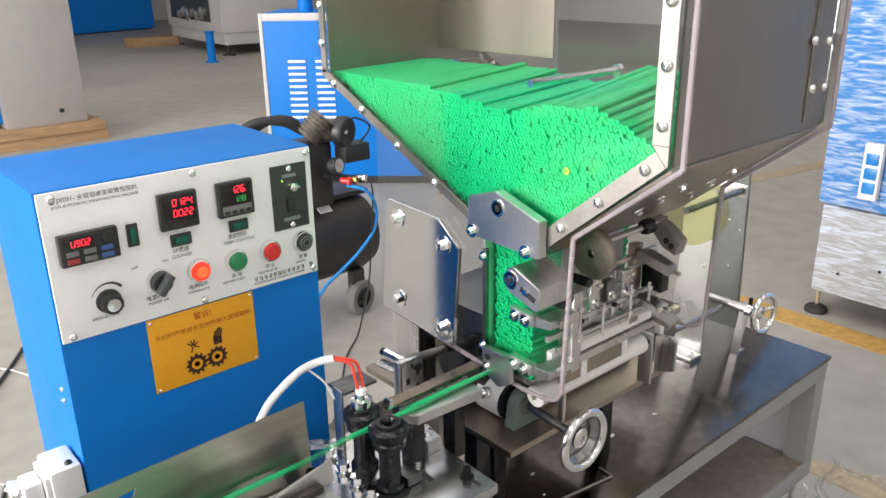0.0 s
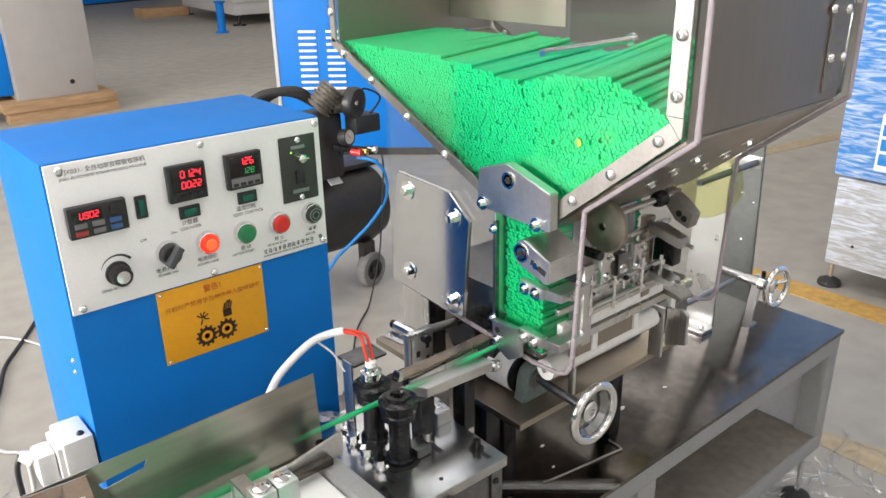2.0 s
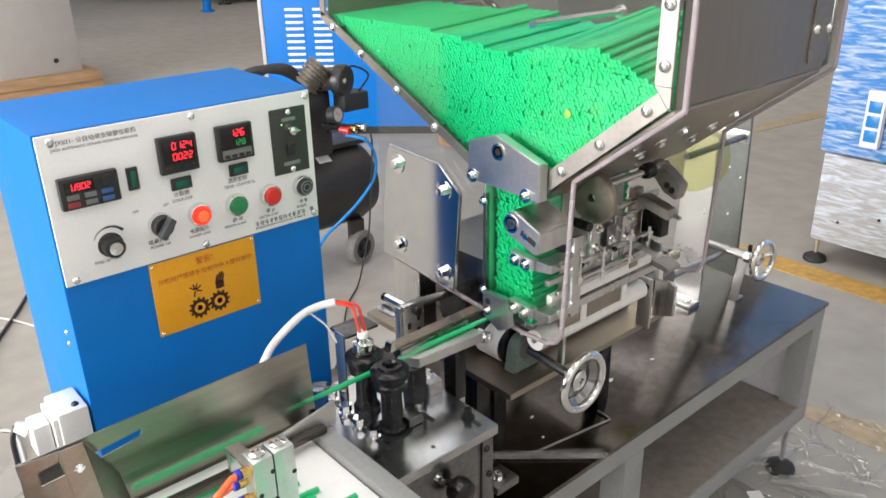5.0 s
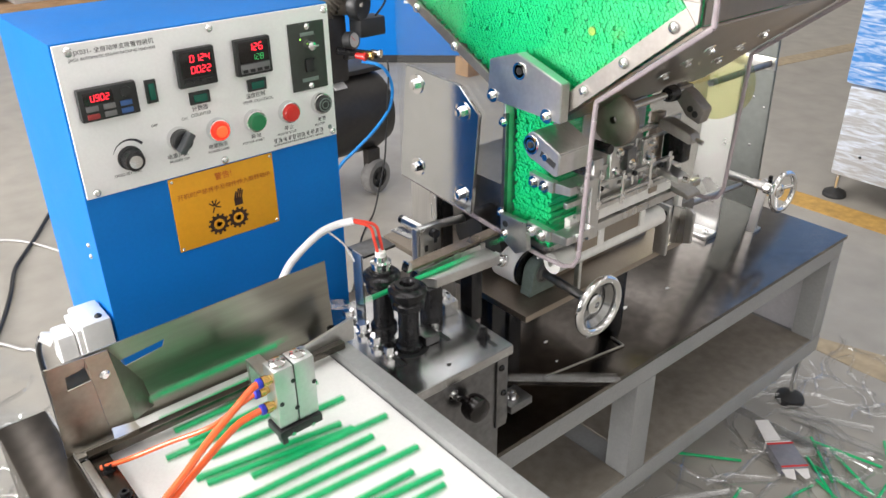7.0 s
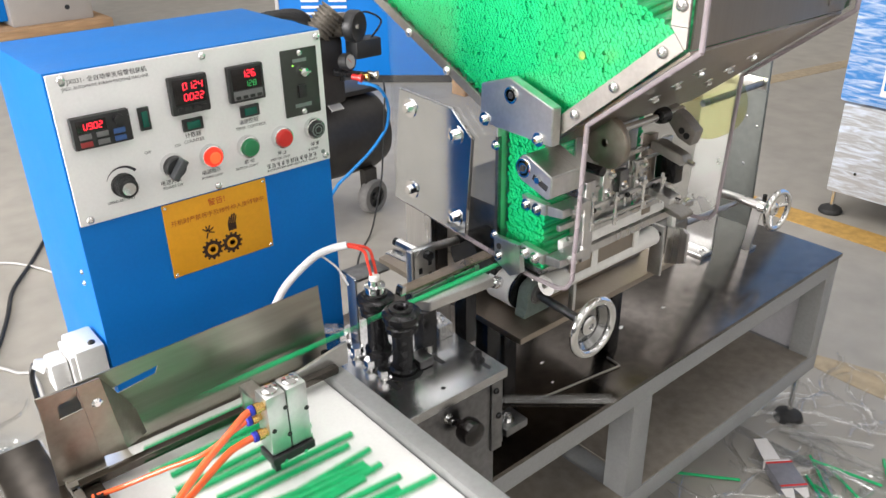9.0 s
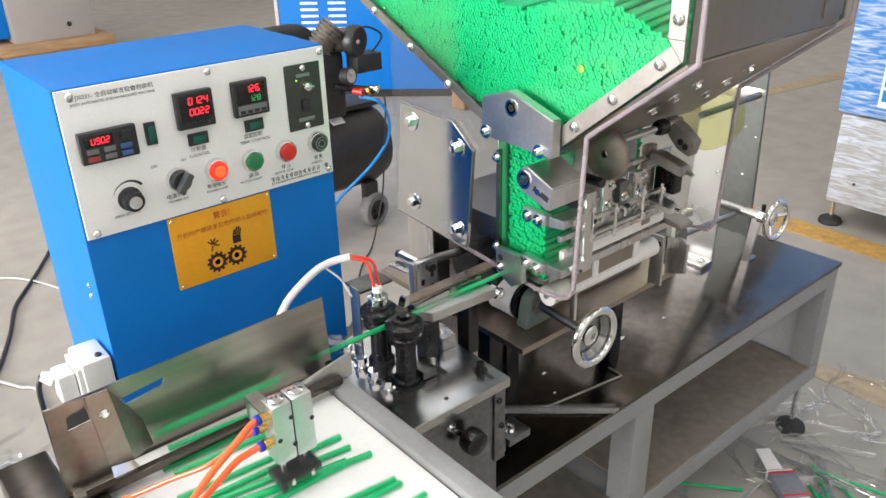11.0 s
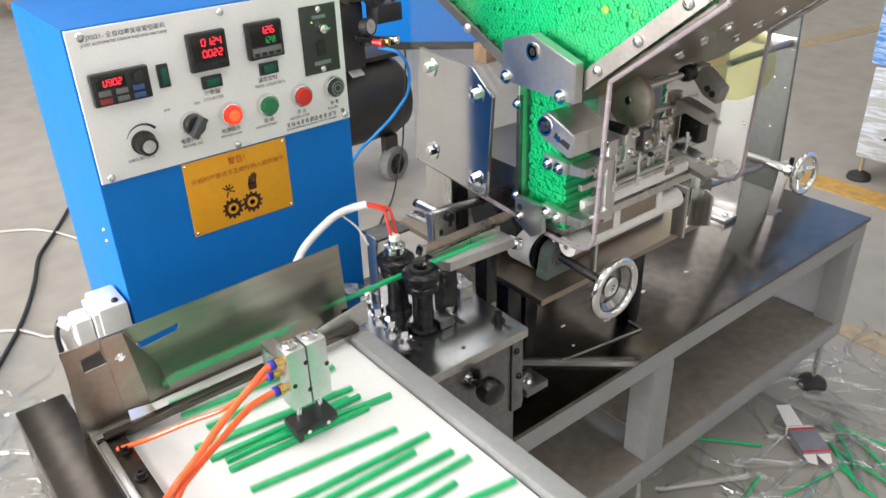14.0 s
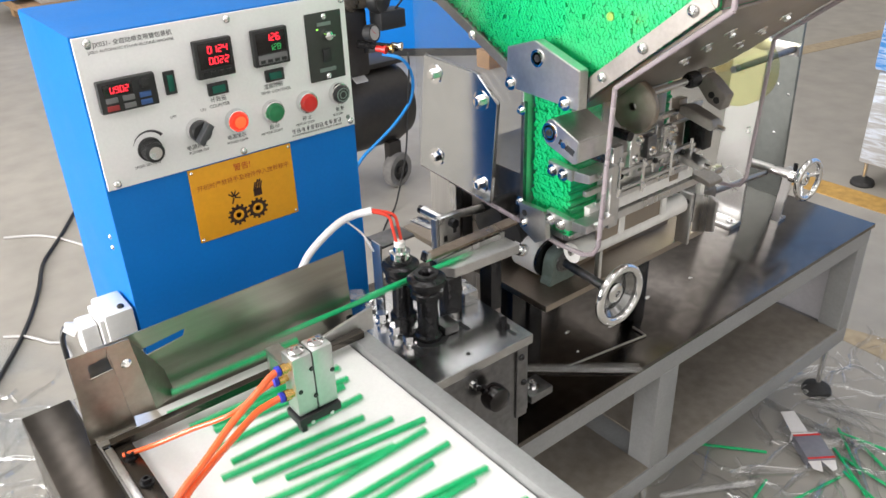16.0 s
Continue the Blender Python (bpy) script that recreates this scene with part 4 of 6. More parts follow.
# straws in the chute below
bm = new_bm()
z, row = 0.828, 0
while z < 1.03:
    y = -0.205 + (row % 2) * R
    while y < -0.132:
        x0 = 0.6055 + rnd.uniform(0, 0.004)
        straw_bm(bm, (x0, y + rnd.uniform(-0.3, 0.3) * R, z + rnd.uniform(-0.3, 0.3) * R), (x0 + 0.21, y, z), R * 1.07)
        y += 2.0 * R * 1.04
    z += 1.732 * R * 1.04
    row += 1
solid("straw_column", bm, STRAW, "column of green straws stacked in the chute", "straws", kind="stuff")
ch = thing("chute", (0.7, -0.17, 0.8), "narrow steel chute guiding the straws down", "chute")
part("side", box(new_bm(), (0.588, -0.1295, 0.820), (0.80, -0.1265, 1.028), 0.0005), STEEL, ch)
part("side", box(new_bm(), (0.66, -0.2125, 0.83), (0.80, -0.2095, 1.012), 0.0005), STEEL, ch)
part("floor_plate", box(new_bm(), (0.604, -0.21, 0.815), (0.80, -0.13, 0.824), 0.0005), STEEL, ch)
part("strip", box(new_bm(), (0.5865, -0.1325, 0.848), (0.5935, -0.1265, 1.01), 0.0005), DARKSTEEL, ch)
for z in (0.858, 0.998):
    bolt(ch, (0.5865, -0.128, z), (-1, 0, 0), 0.0042, 0.005)

# outlet head at the chute's foot
no = thing("outlet_head", (0.59, -0.155, 0.8), "milled steel outlet head with screws", "outlet")
part("head_plate", slab(new_bm(), [(-0.134, 0.861), (-0.187, 0.863), (-0.191, 0.820), (-0.168, 0.806), (-0.136, 0.822)], "x", 0.578, 0.588, 0.001), BRIGHT, no)
part("pin", lathe(new_bm(), (0.578, -0.146, 0.848), (-1, 0, 0), [(0.005, 0), (0.005, 0.001), (0, 0.001)], 14), BLACK, no)
bolt(no, (0.578, -0.145, 0.832), (-1, 0, 0), 0.004, 0.004)
# clevis plate at the hopper's foot
cl = thing("clevis_plate", (0.58, -0.16, 1.03), "bright milled steel clevis plate bolted under the hopper", "plate")
part("plate", slab(new_bm(), [(-0.112, 1.087), (-0.166, 1.104), (-0.245, 1.079), (-0.245, 1.028), (-0.109, 1.032)], "x", 0.572, 0.5885, 0.0012), BRIGHT, cl)
part("bush", lathe(new_bm(), (0.572, -0.171, 1.082), (-1, 0, 0), [(0.012, 0), (0.0115, 0.002), (0.0085, 0.0022), (0.008, -0.004), (0, -0.004)], 24), CHROME, cl)
part("socket", lathe(new_bm(), (0.573, -0.171, 1.082), (-1, 0, 0), [(0.0055, 0), (0.0055, 0.003), (0, 0.003)], 6), BLACK, cl)
bolt(cl, (0.572, -0.120, 1.038), (-1, 0, 0), 0.0055, 0.005)
bolt(cl, (0.572, -0.222, 1.033), (-1, 0, 0), 0.0055, 0.006)
# plate with four large bolts
bp = thing("mounting_plate", (0.58, 0.02, 0.84), "mirror-bright steel mounting plate with four large bolts", "plate")
part("plate", slab(new_bm(), [(0.096, 1.036), (-0.032, 1.030), (-0.076, 0.994), (-0.060, 0.829), (0.120, 0.842)], "x", 0.5865, 0.5935, 0.001), MIRROR, bp)
for y, z in ((-0.041, 0.992), (-0.038, 0.857), (0.069, 1.010), (0.071, 0.871)):
    bolt(bp, (0.5865, y, z), (-1, 0, 0), 0.0088, 0.007)
# body plates behind it
mb = thing("drive_housing", (0.65, 0.06, 0.5), "steel drive housing standing on the table", "machine housing")
part("side_plate", slab(new_bm(), [(0.115, 0.714), (0.045, 0.714), (0.045, 0.838), (0.115, 0.843)], "x", 0.6035, 0.64, 0.001), STEEL, mb)
part("side_plate", box(new_bm(), (0.68, -0.10, 0.7145), (0.92, 0.13, 0.845), 0.002), DARKSTEEL, mb)
part("drive_drum", rod(new_bm(), (0.62, -0.02, 0.772), (0.675, -0.02, 0.772), 0.035, seg=28), BLACKSTEEL, mb)
part("drive_drum", rod(new_bm(), (0.615, -0.075, 0.770), (0.675, -0.075, 0.770), 0.026, seg=28), RUBBER, mb)
part("lower_post", box(new_bm(), (0.605, 0.05, 0.50), (0.65, 0.115, 0.7025), 0.002), STEEL, mb)

# pivot lever block on the chute
lv = thing("pivot_lever", (0.6, -0.21, 0.98), "rounded milled steel pivot lever block", "lever")
bm = new_bm()
prof = [(-0.217, 1.014), (-0.208, 1.012), (-0.201, 1.004), (-0.1985, 0.994), (-0.201, 0.983), (-0.207, 0.977), (-0.255, 0.962), (-0.262, 0.966), (-0.263, 0.995)]
slab(bm, prof, "x", 0.556, 0.622, 0.0015)
part("block", bm, BRIGHT, lv)
part("bearing", lathe(new_bm(), (0.556, -0.212, 0.995), (-1, 0, 0), [(0.0135, 0), (0.013, 0.001), (0.0105, 0.0012), (0.010, -0.001), (0.008, -0.001), (0.0075, 0.0015), (0, 0.0015)], 28), CHROME, lv)
part("socket", lathe(new_bm(), (0.5545, -0.212, 0.995), (-1, 0, 0), [(0.0045, 0), (0.0045, 0.002), (0, 0.002)], 6), BLACK, lv)
bm = new_bm()
box(bm, (-0.0005, -0.014, -0.004), (0.0005, 0.014, 0.004), 0, Matrix.Translation((0.5558, -0.243, 0.983)) @ Matrix.Rotation(radians(22), 4, "X"))
part("slot", bm, BLACK, lv)
part("clamp_screw", lathe(new_bm(), (0.5560, -0.240, 0.986), (-1, 0, 0), [(0.005, 0), (0.005, 0.004), (0, 0.004)], 6), CHROME, lv)
# small clamp brackets with twin screws
for z in (0.932, 0.857):
    br = thing("clamp_bracket", (0.6, -0.22, z), "small steel clamp bracket with two screws", "bracket", "clamp brackets on the chute")
    part("plate", slab(new_bm(), [(-0.189, z + 0.012), (-0.234, z + 0.009), (-0.234, z - 0.007), (-0.193, z - 0.005)], "x", 0.578, 0.590, 0.0008), BRIGHT, br)
    part("arm", slab(new_bm(), [(-0.2345, z + 0.008), (-0.262, z + 0.009), (-0.262, z - 0.003), (-0.2345, z - 0.007)], "x", 0.582, 0.64, 0.0008), STEEL, br)
    bolt(br, (0.578, -0.199, z), (-1, 0, 0), 0.005, 0.005)
    bolt(br, (0.578, -0.219, z - 0.001), (-1, 0, 0), 0.005, 0.005)
    part("stud", rod(new_bm(), (0.60, -0.262, z + 0.006), (0.60, -0.275, z + 0.006), 0.003, seg=8), CHROME, br)
    part("nut", rod(new_bm(), (0.60, -0.263, z + 0.006), (0.60, -0.268, z + 0.006), 0.006, seg=6), CHROME, br)

# agitator disc and its rod
ag = thing("agitator", (0.7, -0.25, 1.0), "dull agitator disc on a chrome rod", "agitator")
part("disc", lathe(new_bm(), (0.683, -0.243, 1.008), (1, 0, 0), [(0.006, 0), (0.036, 0), (0.038, 0.002), (0.038, 0.009), (0.006, 0.010)], 40), mat("dull_brown_steel", (0.30, 0.26, 0.22), 0.35, 0.9, grain=60, vary=0.2), ag)
part("rod", rod(new_bm(), (0.690, -0.245, 1.020), (0.860, -0.245, 1.020), 0.0055), CHROME, ag)
part("rod_sleeve", lathe(new_bm(), (0.80, -0.245, 1.020), (1, 0, 0), [(0.010, 0), (0.012, 0.006), (0.012, 0.018), (0.009, 0.02)], 20), BLACKSTEEL, ag)
part("crank_block", slab(new_bm(), [(-0.236, 1.029), (-0.262, 1.018), (-0.287, 0.999), (-0.281, 0.976), (-0.258, 0.984), (-0.233, 1.010)], "x", 0.835, 0.857, 0.0012), RAILSTEEL, ag)
for y, z in ((-0.264, 0.996), (-0.273, 0.990)):
    part("socket", lathe(new_bm(), (0.835, y, z), (-1, 0, 0), [(0.005, 0), (0.005, 0.001), (0, 0.001)], 12), BLACK, ag)

# bars, slides and small blocks between the plates
sl = thing("pusher_slide", (0.75, -0.25, 0.8), "steel pusher slide with bars, blocks and screws", "slide")
for y, z, t, x0, x1 in ((-0.228, 0.972, 0.007, 0.61, 0.86), (-0.236, 0.940, 0.005, 0.64, 0.80), (-0.236, 0.902, 0.007, 0.60, 0.86), (-0.238, 0.880, 0.006, 0.62, 0.86)):
    part("bar", box(new_bm(), (x0, y - t, z - t * 0.6), (x1, y, z + t * 0.6), 0.0008), STEEL, sl)
for x, y0, y1, z0, z1, m in ((0.684, -0.246, -0.238, 0.905, 0.966, STEEL), (0.757, -0.246, -0.238, 0.905, 0.962, STEEL), (0.716, -0.250, -0.238, 0.925, 0.958, DARKSTEEL), (0.640, -0.252, -0.243, 0.84, 0.962, STEEL), (0.835, -0.262, -0.225, 0.910, 0.952, BLACKSTEEL), (0.80, -0.235, -0.222, 0.86, 0.99, WALLSTEEL)):
    part("block", box(new_bm(), (x, y0, z0), (x + 0.020, y1, z1), 0.001), m, sl)
part("tie_rod", rod(new_bm(), (0.738, -0.245, 0.898), (0.738, -0.245, 0.970), 0.0025, seg=10), CHROME, sl)
part("upper_lever", slab(new_bm(), [(-0.238, 0.982), (-0.252, 0.984), (-0.293, 0.972), (-0.298, 0.964), (-0.293, 0.957), (-0.238, 0.970)], "x", 0.798, 0.820, 0.0012), RAILSTEEL, sl)
part("lever_stud", rod(new_bm(), (0.81, -0.296, 0.963), (0.81, -0.308, 0.961), 0.0035, seg=10), CHROME, sl)
part("lower_lever", slab(new_bm(), [(-0.228, 0.908), (-0.240, 0.909), (-0.282, 0.901), (-0.282, 0.892), (-0.228, 0.898)], "x", 0.80, 0.828, 0.001), STEEL, sl)
part("lower_stud", rod(new_bm(), (0.814, -0.282, 0.8965), (0.814, -0.291, 0.8965), 0.0045, seg=10), CHROME, sl)
part("round_plate", slab(new_bm(), [(-0.225, 0.858), (-0.258, 0.852), (-0.266, 0.848), (-0.266, 0.842), (-0.225, 0.848)], "x", 0.86, 0.895, 0.001), RAILSTEEL, sl)
part("light_bar", box(new_bm(), (0.62, -0.233, 0.852), (0.86, -0.223, 0.872), 0.001), NYLON, sl, "pale nylon bar")
part("dark_bar", box(new_bm(), (0.66, -0.222, 0.80), (0.80, -0.2125, 0.835), 0.001), WALLSTEEL, sl)
for x, y, z in ((0.694, -0.246, 0.93), (0.767, -0.246, 0.925), (0.726, -0.250, 0.935), (0.70, -0.246, 0.958), (0.775, -0.246, 0.955)):
    bolt(sl, (x, y, z), (0, -1, 0), 0.0042, 0.005)
part("adjusting_screw", rod(new_bm(), (0.66, -0.232, 0.976), (0.66, -0.262, 0.976), 0.007, seg=16), BLACKSTEEL, sl)
part("adjusting_screw", rod(new_bm(), (0.615, -0.236, 0.955), (0.615, -0.256, 0.955), 0.006, seg=16), BLACKSTEEL, sl)
part("foot_bar", box(new_bm(), (0.62, -0.236, 0.836), (0.94, -0.224, 0.848), 0.001), STEEL, sl)
part("front_guard", box(new_bm(), (0.66, -0.150, 0.7145), (0.93, -0.146, 0.735), 0.001), WALLSTEEL, sl)
for x in (0.70, 0.80, 0.90):
    part("rib", box(new_bm(), (x, -0.225, 0.80), (x + 0.012, -0.215, 0.8355), 0.001), NYLON, sl)

for y, z, x0, x1, w in ((-0.243, 0.918, 0.63, 0.83, 0.006), (-0.250, 0.895, 0.66, 0.85, 0.004), (-0.232, 0.956, 0.70, 0.87, 0.005)):
    part("light_rail", box(new_bm(), (x0, y - w, z - w * 0.5), (x1, y, z + w * 0.5), 0.0006), NICKEL, sl)
for x, y, z0, z1 in ((0.655, -0.252, 0.885, 0.945), (0.705, -0.254, 0.880, 0.932), (0.772, -0.252, 0.885, 0.940), (0.822, -0.250, 0.880, 0.930)):
    bm = new_bm()
    rod(bm, (x, y, z0), (x, y, z1), 0.0026, seg=10)
    rod(bm, (x, y, z1 - 0.012), (x, y, z1 - 0.006), 0.0062, seg=6)
    rod(bm, (x, y, z0 + 0.008), (x, y, z0 + 0.014), 0.0062, seg=6)
    part("stud", bm, CHROME, sl)
for x, z in ((0.66, 0.915), (0.735, 0.918), (0.80, 0.914)):
    part("socket", lathe(new_bm(), (x, -0.249, z), (0, -1, 0), [(0.004, 0), (0.004, 0.004), (0.0022, 0.004), (0, 0.002)], 14), BLACKSTEEL, sl)
# white roller bar and its bearing
wr = thing("film_roller", (0.75, -0.2, 0.77), "long white nylon film roller", "roller")
part("roller", lathe(new_bm(), (0.622, -0.202, 0.788), (1, 0, 0), [(0.004, -0.004), (0.004, 0), (0.0165, 0), (0.0165, 0.258), (0.004, 0.258), (0.004, 0.300)], 28), NYLON, wr)
part("end_bracket", box(new_bm(), (0.886, -0.222, 0.7145), (0.892, -0.196, 0.807), 0.0015), NICKEL, wr)
part("bracket_cheek", slab(new_bm(), [(-0.2225, 0.738), (-0.262, 0.752), (-0.262, 0.806), (-0.252, 0.812), (-0.2225, 0.807)], "x", 0.8925, 0.899, 0.001), STEEL, wr)
part("bracket_cap", box(new_bm(), (0.8925, -0.222, 0.780), (0.955, -0.198, 0.804), 0.004), DARKSTEEL, wr)
part("drive_roll", lathe(new_bm(), (0.790, -0.186, 0.826), (1, 0, 0), [(0.005, -0.006), (0.005, 0), (0.017, 0), (0.019, 0.003), (0.019, 0.030), (0.016, 0.033), (0.016, 0.060), (0.019, 0.063), (0.019, 0.090), (0.006, 0.092)], 28), BLACKSTEEL, wr, "dark grooved drive roll")
part("near_bracket", box(new_bm(), (0.690, -0.200, 0.7145), (0.696, -0.190, 0.772), 0.001), BRIGHT, wr)
part("pivot", lathe(new_bm(), (0.886, -0.212, 0.792), (-1, 0, 0), [(0.005, 0), (0.005, 0.002), (0, 0.002)], 12), BLACK, wr)
# drum, pillow block and near handwheel
pb = thing("pillow_block", (0.64, -0.15, 0.715), "grey-green cast pillow block with a white drum", "bearing")
part("drum", lathe(new_bm(), (0.636, -0.086, 0.746), (0, -1, 0), [(0.010, 0), (0.027, 0), (0.029, 0.002), (0.029, 0.050), (0.010, 0.051)], 40), WHITE, pb, "white plastic drum")
part("disc", lathe(new_bm(), (0.640, -0.1375, 0.7475), (0, -1, 0), [(0.010, 0), (0.032, 0), (0.032, 0.005), (0.010, 0.006)], 40), BLACKSTEEL, pb)
bm = new_bm()
hs = [(0.614, 0.7145), (0.614, 0.721), (0.619, 0.727)] + [(0.643 + 0.0235 * math.cos(a), 0.750 + 0.0235 * math.sin(a)) for a in [math.pi * (1.06 - 1.12 * i / 14) for i in range(15)]] + [(0.667, 0.727), (0.672, 0.721), (0.672, 0.7145)]
slab(bm, hs, "y", -0.168, -0.146, 0.0015)
part("housing", bm, CAST, pb)
part("bearing_ring", lathe(new_bm(), (0.643, -0.168, 0.750), (0, -1, 0), [(0.0165, 0), (0.016, 0.002), (0.013, 0.002), (0.0125, 0.001), (0.011, 0.003), (0.0075, 0.004)], 28), DARKSTEEL, pb)
domed(pb, (0.638, -0.160, 0.7735), (0, 0, 1), 0.003)
part("cap_nut", lathe(new_bm(), (0.612, -0.112, 0.760), (-1, -0.1, 0.35), [(0.010, 0), (0.010, 0.008), (0.0085, 0.010), (0.0085, 0.016), (0.005, 0.019), (0, 0.019)], 20), CHROME, pb)
handwheel("handwheel", (0.640, -0.282, 0.744), (0, -1, 0), 0.049, "chrome dished handwheel on a dark shaft", (0.643, -0.170, 0.750))
# far handwheel on its bracket
bk = thing("handwheel_bracket", (1.47, -0.05, 0.5), "bent steel bracket standing on the table", "bracket")
part("strap", slab(new_bm(), [(-0.048, 0.5), (-0.069, 0.5), (-0.084, 0.625), (-0.080, 0.638), (-0.070, 0.642), (-0.062, 0.637), (-0.060, 0.62)], "x", 1.488, 1.493, 0.001), NICKEL, bk)
part("foot", box(new_bm(), (1.4935, -0.069, 0.5), (1.520, -0.048, 0.506), 0.001), BRIGHT, bk)
part("long_rod", rod(new_bm(), (0.956, -0.214, 0.790), (1.462, -0.030, 0.622), 0.006), DARKSTEEL, bk)
part("tube", rod(new_bm(), (1.478, 0.070, 0.629), (1.478, -0.092, 0.628), 0.0105), STEEL, bk)
part("collar", rod(new_bm(), (1.478, -0.084, 0.628), (1.478, -0.097, 0.628), 0.016), CHROME, bk)
part("pinch_screw", rod(new_bm(), (1.478, -0.090, 0.643), (1.478, -0.090, 0.657), 0.005, seg=10), BLACKSTEEL, bk)
bolt(bk, (1.508, -0.058, 0.506), (0, 0, 1), 0.006, 0.005)
handwheel("handwheel", (1.478, -0.124, 0.629), (-0.06, -1, 0.03), 0.050, "chrome spoked handwheel on a bracket", (1.478, -0.09, 0.628), True)
# rear upright and bright foot plate
ru = thing("rear_upright", (1.62, 0.05, 0.5), "flat pale steel upright standing on the table", "upright")
part("plate", slab(new_bm(), [(0.10, 0.5), (0.010, 0.5), (0.024, 1.02), (0.118, 1.02)], "x", 1.618, 1.626, 0.001), UPRIGHT, ru)
for y, z in ((0.06, 0.78), (0.03, 0.76), (0.05, 0.66)):
    domed(ru, (1.618, y, z), (-1, 0, 0), 0.004)
fp = thing("bright_stand", (1.41, 0.05, 0.5), "bright steel stand bolted to the table", "stand")
part("plate", slab(new_bm(), [(-0.016, 0.5), (0.070, 0.5), (0.070, 0.60), (0.064, 0.70), (0.060, 0.96), (-0.016, 0.96)], "x", 1.410, 1.416, 0.001), BRIGHT, fp)
part("foot_block", box(new_bm(), (1.365, -0.02, 0.5), (1.4095, 0.08, 0.512), 0.002), BRIGHT, fp)
for y in (-0.005, 0.06):
    bolt(fp, (1.385, y, 0.512), (0, 0, 1), 0.006, 0.006)
fr = thing("film_reel", (1.2, -0.08, 0.9), "roll of yellowish clear packing film on a spindle", "film roll")
rl = part("roll", lathe(new_bm(), (1.200, -0.075, 0.925), (1, 0, 0), [(0.012, 0), (0.072, 0), (0.072, 0.03), (0.012, 0.03), (0.012, 0)], 44), YELLOWFILM, fr)
rl.visible_shadow = False
part("spindle", rod(new_bm(), (1.192, -0.075, 0.925), (1.404, -0.075, 0.925), 0.007), DARKSTEEL, fr)
part("arm", box(new_bm(), (1.404, -0.088, 0.912), (1.4095, 0.03, 0.938), 0.001), STEEL, fr)

# ---- conveyor ----
con = thing("conveyor", (0.1, -0.6, 0), "white belt conveyor between grey steel side rails", "conveyor")
part("belt", box(new_bm(), (-0.030, -1.22, 0.757), (0.2495, -0.134, 0.782), 0.008), BELT, con, "clean white conveyor belt")
part("side_rail", box(new_bm(), (0.250, -1.2, 0.70), (0.274, -0.150, 0.792), 0.002), GREY, con)
part("side_rail", box(new_bm(), (-0.050, -1.2, 0.70), (-0.0305, -0.168, 0.792), 0.002), DARKSTEEL, con)
part("end_rail", box(new_bm(), (-0.05, -0.190, 0.7935), (0.262, -0.180, 0.803), 0.001), COVERSTEEL, con, "dark crossbar over the belt")
part("corner_plate", slab(new_bm(), [(0.206, 0.7935), (0.283, 0.7935), (0.283, 0.826), (0.206, 0.812)], "y", -0.1795, -0.1755, 0.0005), BRIGHT, con)
for x in (-0.045, 0.252):
    for y in (-0.24, -1.15):
        part("leg", box(new_bm(), (x, y, 0.0), (x + 0.02, y + 0.03, 0.70), 0.002), GREY, con)
part("guide_screw", lathe(new_bm(), (0.268, -0.15, 0.792), (0, 0, 1), [(0.006, 0), (0.006, 0.010), (0.003, 0.010), (0.003, 0.006), (0, 0.006)], 16), BLACKSTEEL, con)
# drive cover left of the belt
dc = thing("drive_cover", (-0.1, -0.3, 0.6), "folded dark steel cover beside the conveyor", "cover")
bm = new_bm()
box(bm, (-0.112, -0.62, 0.62), (-0.060, -0.075, 0.798), 0.003)
part("cover", bm, COVERSTEEL, dc)
part("flange", box(new_bm(), (-0.0595, -0.60, 0.77), (-0.0515, -0.10, 0.792), 0.001), COVERSTEEL, dc)
part("support", box(new_bm(), (-0.10, -0.35, 0.0), (-0.07, -0.32, 0.62), 0.002), GREY, dc)
part("rail_cover", box(new_bm(), (-0.0495, -0.62, 0.7925), (-0.0312, -0.192, 0.7985), 0.001), COVERSTEEL, dc, "dark strip along the belt's edge")
# The glossy lid's edge highlight, modelled as a thin bright strip.
part("lid_highlight", box(new_bm(), (-0.0602, -0.60, 0.798), (-0.0585, -0.085, 0.8005), 0.0004), NICKEL, dc, "bright strip imitating the highlight on the lid's edge")
for y in (-0.215, -0.262, -0.33):
    capscrew(dc, (-0.040, y, 0.7985), 0.0045, 0.006)
for y in (-0.15, -0.24, -0.33):
    capscrew(dc, (-0.056, y, 0.792), 0.005, 0.007)
part("clip", box(new_bm(), (-0.058, -0.30, 0.7925), (-0.050, -0.19, 0.800), 0.001), STEEL, dc)
# deflector sheet behind the landing place
ds = thing("deflector_sheet", (0.1, -0.13, 0.78), "upright thin steel deflector sheet with slots", "sheet")
bm = new_bm()
ys, h0, h1 = -0.132, 0.768, 0.888
slab(bm, [(0.066, 0.866), (0.277, h1), (0.282, h0), (0.006, h0), (0.006, 0.846), (0.012, 0.850), (0.062, 0.857)], "y", ys, ys + 0.0015)
slab(bm, [(-0.060, 0.882), (0.277, h1), (0.066, 0.866), (0.066, 0.866), (0.010, 0.860), (0.006, 0.846), (-0.058, 0.84)], "y", ys, ys + 0.0015)
part("sheet", bm, SHEET, ds)
bk2 = thing("stop_bracket", (-0.01, -0.17, 0.78), "folded steel stop bracket with a screw", "bracket")
